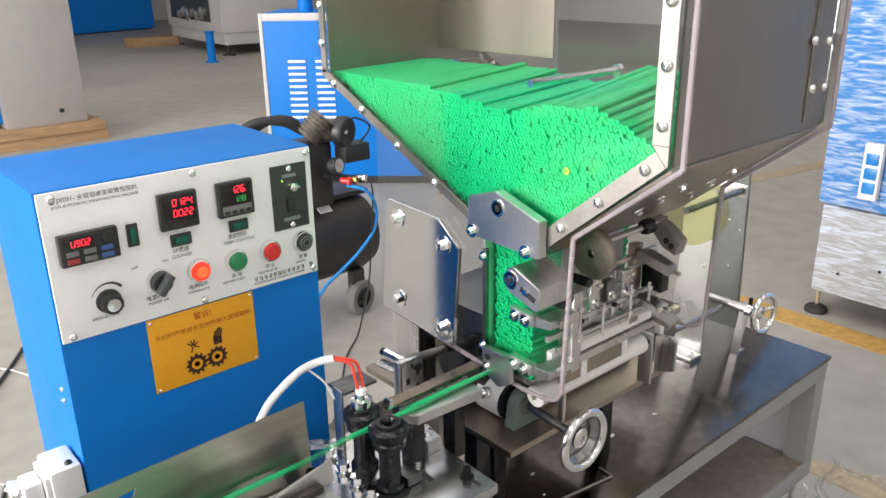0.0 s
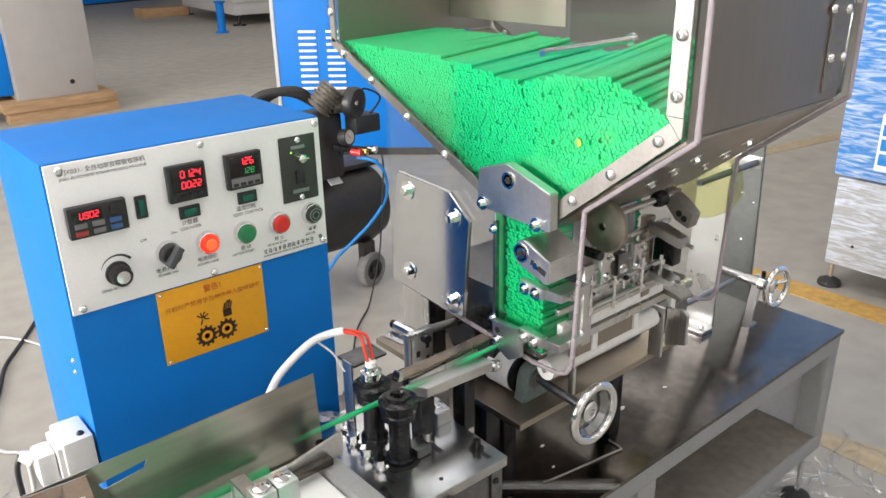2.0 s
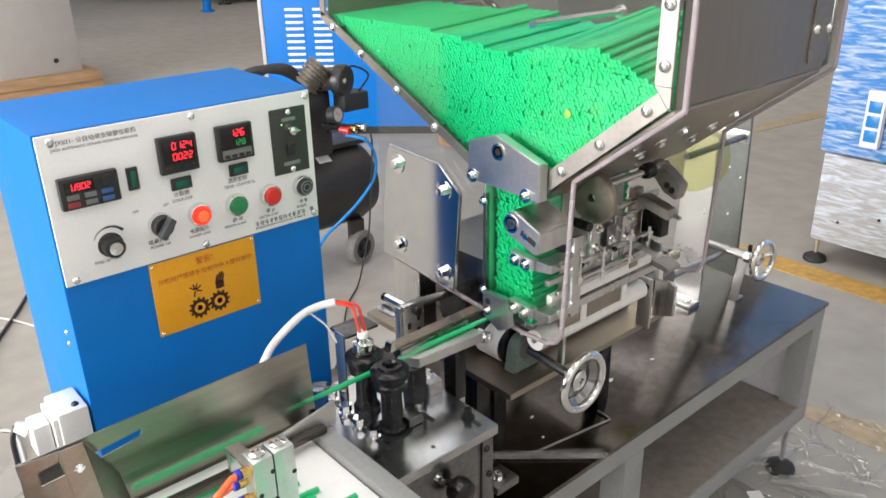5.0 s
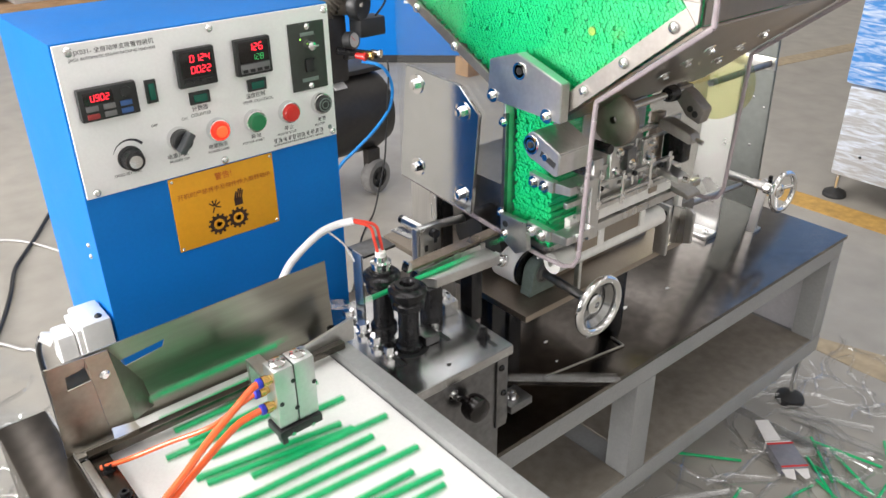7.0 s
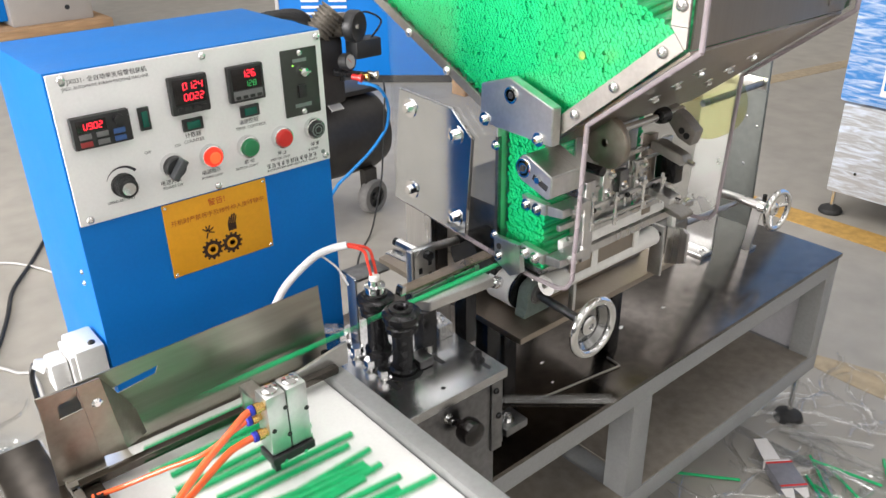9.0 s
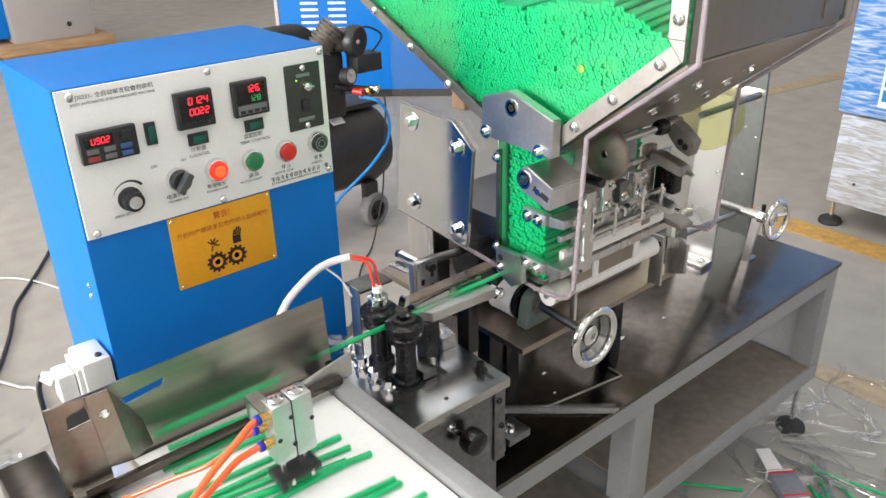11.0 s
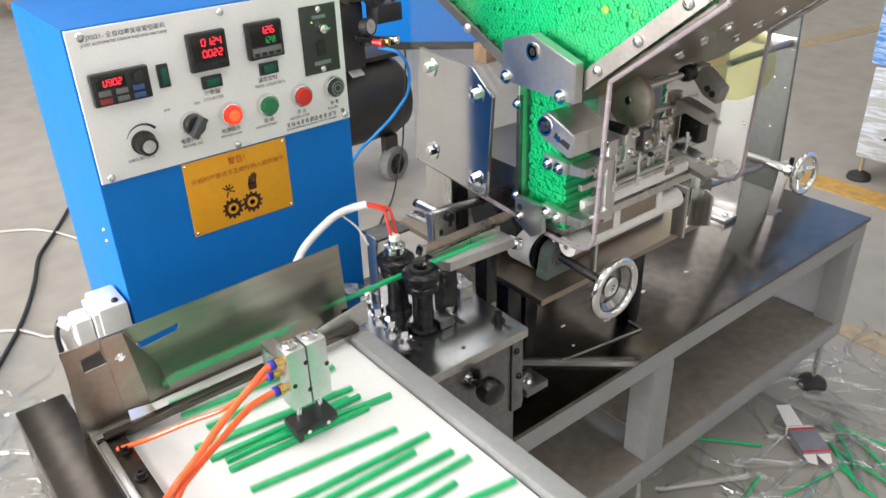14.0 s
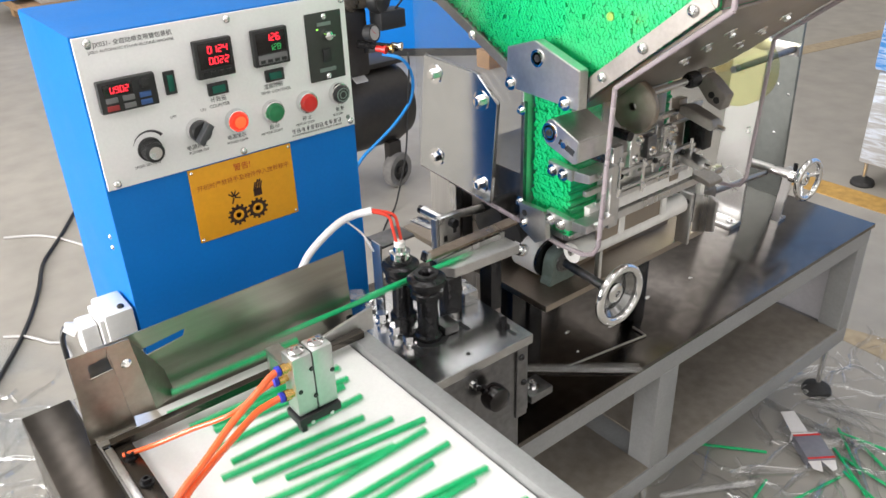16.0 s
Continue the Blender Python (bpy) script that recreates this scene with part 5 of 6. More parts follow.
FACE = [((-0.063, 0.906), (-0.048, 0.9055), (-0.048, 0.873), (-0.064, 0.873)), ((-0.048, 0.9055), (-0.0265, 0.9045), (-0.028, 0.8935), (-0.048, 0.8905)),
        ((-0.0275, 0.894), (-0.0265, 0.9045), (-0.020, 0.812), (-0.0255, 0.876)), ((-0.064, 0.873), (-0.0255, 0.876), (-0.020, 0.812), (-0.066, 0.824))]
bm = new_bm()
for quad in FACE:
    slab(bm, list(quad), "y", -0.171, -0.1695)
part("face", bm, BRACKETSTEEL, bk2)
part("fold", slab(new_bm(), [(-0.0265, 0.905), (-0.004, 0.9045), (0.006, 0.808), (-0.020, 0.812)], "y", -0.1725, -0.1712), BRACKETSTEEL, bk2, "darker folded strip")
bm = new_bm()
low = [bm.verts.new(p) for p in ((-0.004, -0.1715, 0.9045), (0.006, -0.1715, 0.808), (0.038, -0.1365, 0.790), (0.032, -0.1365, 0.828))]
high = [bm.verts.new(v.co + Vector((-0.0012, 0.0014, 0))) for v in low]
bm.faces.new(low)
bm.faces.new(high[::-1])
for k in range(4):
    bm.faces.new((low[k], low[(k + 1) % 4], high[(k + 1) % 4], high[k]))
part("wing", bm, BRACKETSTEEL, bk2)
part("screw", lathe(new_bm(), (-0.012, -0.1725, 0.878), (0, -1, 0), [(0.0055, 0), (0.0055, 0.0012), (0.003, 0.0035), (0, 0.0035)], 16), CHROME, bk2)
part("foot", slab(new_bm(), [(-0.066, -0.1795), (0.010, -0.1795), (0.008, -0.150), (-0.066, -0.150)], "z", 0.7935, 0.797), NICKEL, bk2)
part("foot_screw", lathe(new_bm(), (-0.050, -0.162, 0.797), (0, 0, 1), [(0.0065, 0), (0.0065, 0.004), (0.003, 0.004), (0, 0.002)], 16), BLACKSTEEL, bk2)
part("riser", slab(new_bm(), [(-0.066, 0.7972), (-0.018, 0.7972), (-0.018, 0.812), (-0.066, 0.824)], "y", -0.1709, -0.1696), BRACKETSTEEL, bk2)
# ---- pneumatic stop ----
cy = thing("pneumatic_cylinder", (0.12, -0.29, 0.8), "pale anodised twin pneumatic cylinder with orange hoses", "cylinder")
part("body", box(new_bm(), (0.107, -0.309, 0.828), (0.1292, -0.285, 0.8985), 0.0025), ALU, cy)
part("body", box(new_bm(), (0.1297, -0.309, 0.828), (0.153, -0.285, 0.8995), 0.0025), ALU, cy)
for x in (0.118, 0.141):
    part("end_cap", lathe(new_bm(), (x, -0.297, 0.899), (0, 0, 1), [(0.009, 0), (0.0085, 0.002), (0.004, 0.003), (0, 0.003)], 20), CHROME, cy)
for x, z in ((0.127, 0.880), (0.112, 0.858), (0.128, 0.846), (0.150, 0.868)):
    part("socket", lathe(new_bm(), (x, -0.309, z), (0, -1, 0), [(0.0026, 0), (0.0026, 0.0006), (0, 0.0006)], 12), BLACK, cy)
for z, y in ((0.888, -0.302), (0.870, -0.292), (0.856, -0.302)):
    part("fitting", lathe(new_bm(), (0.107, y, z), (-1, 0, 0.05), [(0.0045, 0), (0.0045, 0.004), (0.0058, 0.004), (0.0058, 0.010), (0.004, 0.011)], 12), BRASS, cy)
    part("collet", lathe(new_bm(), (0.096, y, z + 0.0005), (-1, 0, 0.05), [(0.0055, 0), (0.0055, 0.004), (0.0032, 0.005)], 14), COLLET, cy)
part("hose", pipe(new_bm(), [(0.093, -0.302, 0.889), (0.084, -0.305, 0.8885), (0.070, -0.310, 0.884), (0.036, -0.312, 0.862), (0.002, -0.314, 0.835), (-0.027, -0.319, 0.817), (-0.060, -0.345, 0.808), (-0.090, -0.43, 0.803), (-0.088, -0.58, 0.802)], 0.0036), ORANGE, cy, "orange air hose")
part("hose", pipe(new_bm(), [(0.093, -0.302, 0.857), (0.080, -0.301, 0.855), (0.064, -0.300, 0.850), (0.028, -0.308, 0.836), (-0.006, -0.313, 0.818), (-0.023, -0.320, 0.810), (-0.052, -0.355, 0.803), (-0.078, -0.45, 0.802), (-0.076, -0.58, 0.802)], 0.0036), ORANGE, cy, "orange air hose")
part("hose", pipe(new_bm(), [(0.093, -0.292, 0.871), (0.078, -0.291, 0.866), (0.047, -0.284, 0.850), (0.015, -0.253, 0.828), (-0.020, -0.223, 0.806), (-0.046, -0.212, 0.8015)], 0.0026), ORANGE, cy, "orange air hose")
part("hanger", box(new_bm(), (0.134, -0.2845, 0.8285), (0.151, -0.1825, 0.8335), 0.0005), STEEL, cy)
part("hanger_post", box(new_bm(), (0.134, -0.1895, 0.803), (0.151, -0.1825, 0.8284), 0.0005), STEEL, cy)
jaw = thing("stop_jaw", (0.125, -0.297, 0.82), "black stop jaw under the pneumatic cylinder", "jaw")
bm = new_bm()
box(bm, (0.105, -0.312, 0.817), (0.154, -0.284, 0.8265), 0.001)
box(bm, (0.107, -0.311, 0.809), (0.113, -0.300, 0.817), 0.0005)
part("foot", bm, BLACK, jaw)
for x in (0.118, 0.141):
    part("piston_rod", rod(new_bm(), (x, -0.297, 0.826), (x, -0.297, 0.868), 0.004, seg=14), CHROME, jaw)
    part("piston_nut", rod(new_bm(), (x, -0.3125, 0.8205), (x, -0.315, 0.8205), 0.0025, seg=6), CHROME, jaw)

# ---- floor: lines, litter, cables ----
bm = new_bm()
slab(bm, [(2.80, 0.9), (2.93, 0.9), (2.93, -3.0), (2.80, -3.0)], "z", 0.0, 0.003)
solid("floor_line", bm, LINEPAINT, "worn yellow floor marking line", "floor marking", kind="structure")
bm = new_bm()
slab(bm, [(3.1, 2.0), (6.5, 1.4), (6.5, 1.27), (3.1, 1.87)], "z", 0.0, 0.003)
solid("floor_line", bm, OLDLINE, "old faded yellow floor marking line", "floor marking", kind="structure")
bm = new_bm()
slab(bm, [(1.90, -0.07), (1.96, -0.09), (2.02, -0.28), (1.98, -0.55), (1.90, -0.55), (1.89, -0.25)], "z", 0.0, 0.0015)
solid("floor_line", bm, OLDLINE, "rubbed remnant of a yellow floor line", "floor marking", kind="structure")
bm = new_bm()
slab(bm, [(-0.75, 0.35), (0.42, 0.35), (0.42, 2.1), (-0.75, 2.1)], "z", 0.0005, 0.002)
solid("floor_paint", bm, WORNPAINT, "worn pale blue paint flaking off the floor", "floor marking", kind="structure")


def cable(points, r, m, label, name="cable"):
    return solid(name, pipe(new_bm(), points, r, 8, 6), m, label, "cable")


cable([(0.72, 2.75, 0.006), (0.52, 2.45, 0.006)] + [(0.368, 2.183, 0.006), (0.295, 2.063, 0.006), (0.232, 1.953, 0.006), (0.177, 1.788, 0.006), (0.121, 1.644, 0.006), (0.073, 1.54, 0.006), (0.011, 1.425, 0.006)] + [(-0.3, 0.9, 0.006)], 0.007, BLACK, "thick black cable lying on the floor")
cable([(0.175, 2.281, 0.006), (0.277, 2.214, 0.006), (0.337, 2.129, 0.006), (0.395, 1.996, 0.006)] + [(0.46, 1.80, 0.006), (0.55, 1.6, 0.006)], 0.005, LIGHTGREY, "grey cable curling on the floor")
cable([(0.012, 1.541, 0.006), (0.064, 1.499, 0.006), (0.109, 1.42, 0.006), (0.144, 1.312, 0.006)] + [(0.05, 0.75, 0.006)], 0.005, LIGHTGREY, "grey cable curling on the floor")
cable([(1.575, 1.52, 0.60), (1.566, 1.50, 0.56), (1.554, 1.50, 0.438), (1.540, 1.50, 0.30), (1.527, 1.50, 0.209), (1.490, 1.50, 0.08), (1.445, 1.48, 0.008), (1.30, 1.35, 0.006), (1.0, 1.0, 0.006), (0.6, 0.8, 0.006)], 0.0035, BLACK, "thin black cable hanging from the compressor")
cable([(1.49, 1.56, 0.60), (1.523, 1.50, 0.592), (1.560, 1.50, 0.555), (1.579, 1.50, 0.501), (1.575, 1.50, 0.450), (1.552, 1.50, 0.404), (1.48, 1.50, 0.34), (1.39, 1.50, 0.285), (1.305, 1.49, 0.237), (1.15, 1.40, 0.14), (0.8, 1.0, 0.02), (0.5, 0.6, 0.01)], 0.0065, HOSEBLUE, "glossy blue air hose running to the compressor", "air_hose")

rnd = random.Random(33)


def film_strip(x, y, length, turn, w):
    """A crumpled empty wrapper: a flattened, slightly bent tube."""
    bm = new_bm()
    n = 7
    rows = []
    for i in range(n):
        s = (i / (n - 1) - 0.5) * length
        bend = 0.10 * length * math.sin(i * 0.9 + x * 30)
        h = 0.003 + 0.010 * abs(math.sin(i * 1.7 + y * 20))
        rows.append([bm.verts.new((s, bend - w, 0.001)), bm.verts.new((s, bend - w * 0.3, h)), bm.verts.new((s, bend + w * 0.4, h * 0.8)), bm.verts.new((s, bend + w, 0.001))])
    for a, b in zip(rows, rows[1:]):
        for j in range(3):
            bm.faces.new((a[j], b[j], b[j + 1], a[j + 1]))
    ob = solid("plastic_wrapper", bm, FILM, "crumpled clear plastic wrapper on the floor", "wrapper", "wrappers on the floor")
    ob.visible_shadow = False
    ob.matrix_world = pose(x, y, 0.002 + rnd.uniform(0, 0.01), 0, 0, turn)
    return ob


for i in range(150):
    film_strip(rnd.uniform(0.85, 2.0), rnd.uniform(-1.0, -0.1) if i % 3 else rnd.uniform(-0.6, -0.25), rnd.uniform(0.12, 0.26), rnd.uniform(0, 180), rnd.uniform(0.003, 0.008))
for i in range(105):
    film_strip(rnd.uniform(-0.45, 0.06), rnd.uniform(0.35, 1.25), rnd.uniform(0.15, 0.28), rnd.uniform(0, 180), rnd.uniform(0.003, 0.008))
sm = new_bm()
straw_bm(sm, (-0.08, 0, 0), (0.08, 0, 0), 0.0036, 8)
STRAWDATA = mesh_of("drinking_straw", sm, WRAPPEDSHADED)
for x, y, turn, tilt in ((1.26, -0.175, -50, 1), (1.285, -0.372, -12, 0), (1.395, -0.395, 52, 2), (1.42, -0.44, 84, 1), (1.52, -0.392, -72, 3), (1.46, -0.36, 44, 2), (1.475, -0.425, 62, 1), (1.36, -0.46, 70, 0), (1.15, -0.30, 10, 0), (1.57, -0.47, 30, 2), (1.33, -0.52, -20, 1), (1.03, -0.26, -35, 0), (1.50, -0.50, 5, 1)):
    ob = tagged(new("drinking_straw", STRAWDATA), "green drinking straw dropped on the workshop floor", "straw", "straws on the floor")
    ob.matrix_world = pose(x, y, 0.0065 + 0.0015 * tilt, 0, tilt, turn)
# torn carton
ct = thing("torn_carton", (1.42, -0.30, 0), "torn white and grey printed carton on the floor", "carton")
CM = Matrix.Translation((1.390, -0.307, 0.018)) @ Matrix.Rotation(radians(53.7), 4, "Z")
part("box", box(new_bm(), (-0.042, -0.032, -0.0165), (0.042, 0.032, 0.010), 0.002, CM), CARDGREY, ct)
for x0 in (-0.042, 0.036):
    part("red_band", box(new_bm(), (x0, -0.0325, 0.0102), (x0 + 0.005, 0.0325, 0.0115), 0, CM), RED, ct)
part("end_panel", box(new_bm(), (0.0425, -0.030, -0.0165), (0.0475, 0.034, 0.0105), 0.001, CM), CARD, ct)
for flap, z0, lean in (([(0.048, -0.006), (0.120, -0.004), (0.120, 0.030), (0.048, 0.034)], 0.010, 8), ([(-0.0425, -0.032), (-0.0425, 0.0), (-0.074, -0.012), (-0.070, -0.024)], 0.006, 10), ([(-0.0425, 0.002), (-0.0425, 0.032), (-0.066, 0.030), (-0.076, 0.012)], 0.005, 6)):
    bm = slab(new_bm(), flap, "z", z0, z0 + 0.0015)
    bmesh.ops.transform(bm, matrix=CM @ Matrix.Rotation(radians(lean * (-0.3 if flap[0][0] > 0 else -0.4)), 4, "Y"), verts=bm.verts)
    part("flap", bm, CARD, ct)
# film tubes beside it
for i in range(7):
    bm = new_bm()
    rod(bm, (-0.11, 0, 0), (0.11, 0, 0), 0.010, 0.009, 10, False)
    ob = solid("film_tube", bm, FILM, "clear plastic film tube on the floor", "wrapper", "film tubes on the floor")
    x, y, turn = ((1.476, -0.215, -88), (1.565, -0.345, -78), (1.475, -0.30, -84), (1.44, -0.385, 38), (1.60, -0.30, -60), (1.20, -0.40, 12), (1.10, -0.22, -30))[i]
    ob.matrix_world = pose(x, y, 0.011 + 0.004 * (i % 3), 0, 0, turn)

# ---- air compressor ----
ac = thing("air_compressor", (1.5, 1.8, 0), "dusty black air compressor on small wheels", "compressor")
bm = new_bm()
lathe(bm, (0.98, 1.80, 0.33), (1, 0, 0), [(0.0, 0), (0.09, 0.01), (0.15, 0.045), (0.172, 0.10), (0.172, 0.66), (0.15, 0.72), (0.09, 0.755), (0.0, 0.765)], 40)
part("tank", bm, TANK, ac)
part("saddle", box(new_bm(), (1.15, 1.72, 0.50), (1.70, 1.88, 0.52), 0.004), TANK, ac)
MOTOR = mat("dusty_cast_metal", (0.13, 0.115, 0.095), 0.5, 0.3, grain=60, vary=0.35, bump=0.2)
part("pump_head", rod(new_bm(), (1.40, 1.68, 0.780), (1.468, 1.66, 0.850), 0.046, seg=28), MOTOR, ac, "dusty finned pump head")
for i in range(7):
    p, q = Vector((1.40, 1.68, 0.780)), Vector((1.468, 1.66, 0.850))
    part("fin", rod(new_bm(), p.lerp(q, 0.06 + i * 0.15), p.lerp(q, 0.12 + i * 0.15), 0.054, seg=28), MOTOR, ac)
part("cylinder", rod(new_bm(), (1.455, 1.67, 0.800), (1.545, 1.655, 0.795), 0.044, seg=28), MOTOR, ac)
part("motor_cap", lathe(new_bm(), (1.520, 1.645, 0.795), (0.45, -1, -0.05), [(0.050, 0), (0.058, 0.005), (0.060, 0.036), (0.054, 0.046), (0.030, 0.034), (0.010, 0.036), (0, 0.036)], 32), BLACK, ac)
part("cap_star", lathe(new_bm(), (1.535, 1.612, 0.793), (0.45, -1, -0.05), [(0.012, 0), (0.010, 0.004), (0, 0.005)], 5), CHROME, ac)
part("pump_base", box(new_bm(), (1.36, 1.66, 0.50), (1.50, 1.80, 0.76), 0.02), TANK, ac)
for i in range(3):
    part("intake_pipe", pipe(new_bm(), [(1.16 + i * 0.03, 1.80, 0.80), (1.22 + i * 0.03, 1.74, 0.852), (1.31 + i * 0.02, 1.70, 0.85), (1.40, 1.70, 0.80)], 0.016), RUBBER, ac)
part("handle", pipe(new_bm(), [(1.60, 1.62, 0.74), (1.645, 1.61, 0.80), (1.600, 1.64, 0.835), (1.56, 1.66, 0.82)], 0.004), BLACKSTEEL, ac)
part("switch_box", box(new_bm(), (1.520, 1.60, 0.672), (1.635, 1.68, 0.742), 0.008), BLACK, ac)
ga = part("gauge", lathe(new_bm(), (1.459, 1.57, 0.682), (0.3, -1, 0.12), [(0.030, -0.025), (0.032, 0), (0.032, 0.010), (0.028, 0.012), (0.027, 0.008), (0, 0.008)], 28), BLACK, ac, "round pressure gauge with a grey dial")
part("dial", lathe(new_bm(), (1.4615, 1.5617, 0.683), (0.3, -1, 0.12), [(0.026, 0), (0.026, 0.001), (0, 0.001)], 28), DIAL, ga)
bm = new_bm()
box(bm, (-0.001, -0.0012, -0.004), (0.001, 0, 0.020), 0, Matrix.Translation((1.4618, 1.5595, 0.683)) @ Matrix.Rotation(radians(-40), 4, "Y"))
part("needle", bm, RED, ga)
part("gauge_pipe", rod(new_bm(), (1.455, 1.59, 0.682), (1.47, 1.64, 0.60), 0.010, seg=12), BLACKSTEEL, ac)
part("manifold", rod(new_bm(), (1.42, 1.62, 0.640), (1.56, 1.56, 0.612), 0.014, seg=14), BLACKSTEEL, ac)
for x, m in ((1.475, RED), (1.505, BRASS), (1.545, CHROME)):
    part("valve", lathe(new_bm(), (x, 1.575, 0.622), (0.6, -1, -0.1), [(0.012, 0), (0.012, 0.03), (0.016, 0.031), (0.016, 0.04), (0, 0.04)], 12), m, ac)
part("label", box(new_bm(), (-0.028, -0.002, -0.024), (0.028, 0.002, 0.024), 0, Matrix.Translation((1.475, 1.712, 0.4795)) @ Matrix.Rotation(radians(-60), 4, "X")), CARD, ac, "pale maker's label")
part("bracket", box(new_bm(), (1.56, 1.66, 0.10), (1.62, 1.70, 0.20), 0.004), TANK, ac)
for x, y in ((1.582, 1.69), (1.15, 1.69), (1.15, 1.95)):
    bm = new_bm()
    lathe(bm, (x + 0.01, y, 0.075), (0.25, -1, 0), [(0.045, 0), (0.068, 0), (0.075, 0.01), (0.075, 0.035), (0.068, 0.045), (0.045, 0.045)], 32)
    wh = part("wheel", bm, mat("grey_tyre", (0.16, 0.155, 0.15), 0.7, grain=60, vary=0.2), ac)
    bm = new_bm()
    lathe(bm, (x + 0.01, y, 0.075), (0.25, -1, 0), [(0.048, 0.005), (0.046, 0.030), (0.018, 0.034), (0.015, 0.044), (0, 0.044)], 28)
    part("rim", bm, BLACK, wh)

# ---- background machines ----
bl = thing("blue_louvred_cabinet", (2.9, 3.5, 0), "blue steel machine cabinet with louvres", "cabinet")
BM = Matrix.Translation((2.40, 3.81, 0)) @ Matrix.Rotation(math.atan2(-0.85, 0.89), 4, "Z")
bm = new_bm()
box(bm, (0.0, 0.0, 0.05), (1.26, 0.6, 1.11), 0.01, BM)
part("body", bm, BLUE, bl)
bm = new_bm()
box(bm, (0.0, -0.004, 1.065), (1.26, 0.002, 1.112), 0.002, BM)
part("top_trim", bm, LIGHTGREY, bl)
bm = new_bm()
box(bm, (-0.004, -0.006, 0.05), (0.02, 0.004, 1.11), 0.002, BM)
part("corner_trim", bm, LIGHTGREY, bl)
for k, x0 in enumerate((0.165, 0.345, 0.80, 0.96)):
    for i in range(10 if k < 2 else 4):
        bm = new_bm()
        z = 0.805 - i * 0.040 if k < 2 else 0.52 - i * 0.045
        box(bm, (x0, -0.010, z), (x0 + 0.115, -0.001, z + 0.016), 0.003, BM)
        part("louvre", bm, WHITE, bl)
bm = new_bm()
rod(bm, (0.26, 0.2, 1.11), (0.26, 0.2, 1.22), 0.05)
bmesh.ops.transform(bm, matrix=BM, verts=bm.verts)
part("stub", bm, BLUE, bl)
bm = new_bm()
box(bm, (0.01, 0.01, 0.0), (1.25, 0.59, 0.05), 0.0, BM)
part("plinth", bm, BLACK, bl)
solid("wood_block", box(new_bm(), (3.05, 2.72, 0), (3.17, 2.84, 0.11), 0.004), WOOD, "sawn wooden block on the floor", "block")


def pallet_machine(name, x0, x1, y0, h, label):
    p = thing("wooden_pallet", ((x0 + x1) / 2, y0, 0), "rough sawn wooden pallet timber", "pallet")
    part("board", box(new_bm(), (x0 - 0.15, y0 - 0.12, 0.09), (x1 + 0.11, y0 + 0.9, 0.16), 0.004), WOOD, p)
    for y in (y0 - 0.1, y0 + 0.5):
        part("bearer", box(new_bm(), (x0 - 0.12, y, 0.0), (x1 + 0.12, y + 0.12, 0.09), 0.004), WOOD, p)
    m = thing(name, ((x0 + x1) / 2, y0, 0.16), label, "machine")
    part("body", box(new_bm(), (x0, y0, 0.16), (x1, y0 + 0.8, h), 0.01), MACHGREY, m)
    part("hole", rod(new_bm(), (x1 - 0.20, y0 - 0.002, 0.27), (x1 - 0.20, y0 + 0.01, 0.27), 0.02), BLACK, m)
    part("side_panel", box(new_bm(), (x0 - 0.3, y0 + 0.1, 0.20), (x0 - 0.001, y0 + 0.7, 0.7), 0.01), BLUE, m)
    return m


pallet_machine("grey_machine", 1.38, 2.02, 6.3, 1.9, "pale grey sheet metal machine standing on a pallet")
bmn = thing("blue_machine", (6.8, 18.8, 0), "plain deep blue machine body on the workshop floor", "machine")
part("body", slab(new_bm(), [(5.0, 18.15), (7.75, 18.9), (7.5, 20.0), (4.8, 19.3)], "z", 0.03, 2.6, 0.02), BLUE, bmn)
part("plinth", slab(new_bm(), [(5.05, 18.2), (7.68, 18.95), (7.45, 19.95), (4.85, 19.25)], "z", 0.0, 0.03), BLACK, bmn)
gm = thing("grey_open_machine", (6.8, 13, 0), "grey machine with an open dark bay on levelling feet", "machine")
GM = Matrix.Translation((6.31, 14.40, 0)) @ Matrix.Rotation(math.atan2(-0.994, -0.107), 4, "Z")
part("body", box(new_bm(), (-0.10, -0.06, 0.37), (2.80, 1.5, 2.4), 0.015, GM), LIGHTGREY, gm)
part("lower_panel", box(new_bm(), (-0.06, -0.02, 0.17), (2.76, 1.46, 0.3695), 0.01, GM), LIGHTGREY, gm)
# Flat black sheet on the solid front; its colour imitates the bay's shade.
part("bay", box(new_bm(), (0.18, -0.066, 0.52), (2.30, -0.0605, 1.6), 0.0, GM), BLACK, gm)
part("bay_sill", box(new_bm(), (0.14, -0.09, 0.49), (2.34, -0.061, 0.52), 0.004, GM), LIGHTGREY, gm)
for i in range(6):
    bm = new_bm()
    lathe(bm, (0.75 + 0.24 * i, -0.068, 0.60 + 0.05 * (i % 2)), (0, -1, 0), [(0.07 + 0.02 * (i % 3), 0), (0.07 + 0.02 * (i % 3), 0.04), (0.03, 0.06), (0, 0.06)], 14)
    bmesh.ops.transform(bm, matrix=GM, verts=bm.verts)
    part("bay_gear", bm, STEEL, gm)
for x, y in ((0.0, 0.06), (2.70, 0.06), (0.0, 1.4), (2.70, 1.4)):
    bm = lathe(new_bm(), (x, y, 0), (0, 0, 1), [(0.11, 0), (0.10, 0.02), (0.03, 0.03), (0.025, 0.171)], 16)
    bmesh.ops.transform(bm, matrix=GM, verts=bm.verts)
    part("foot", bm, BLACKSTEEL, gm)
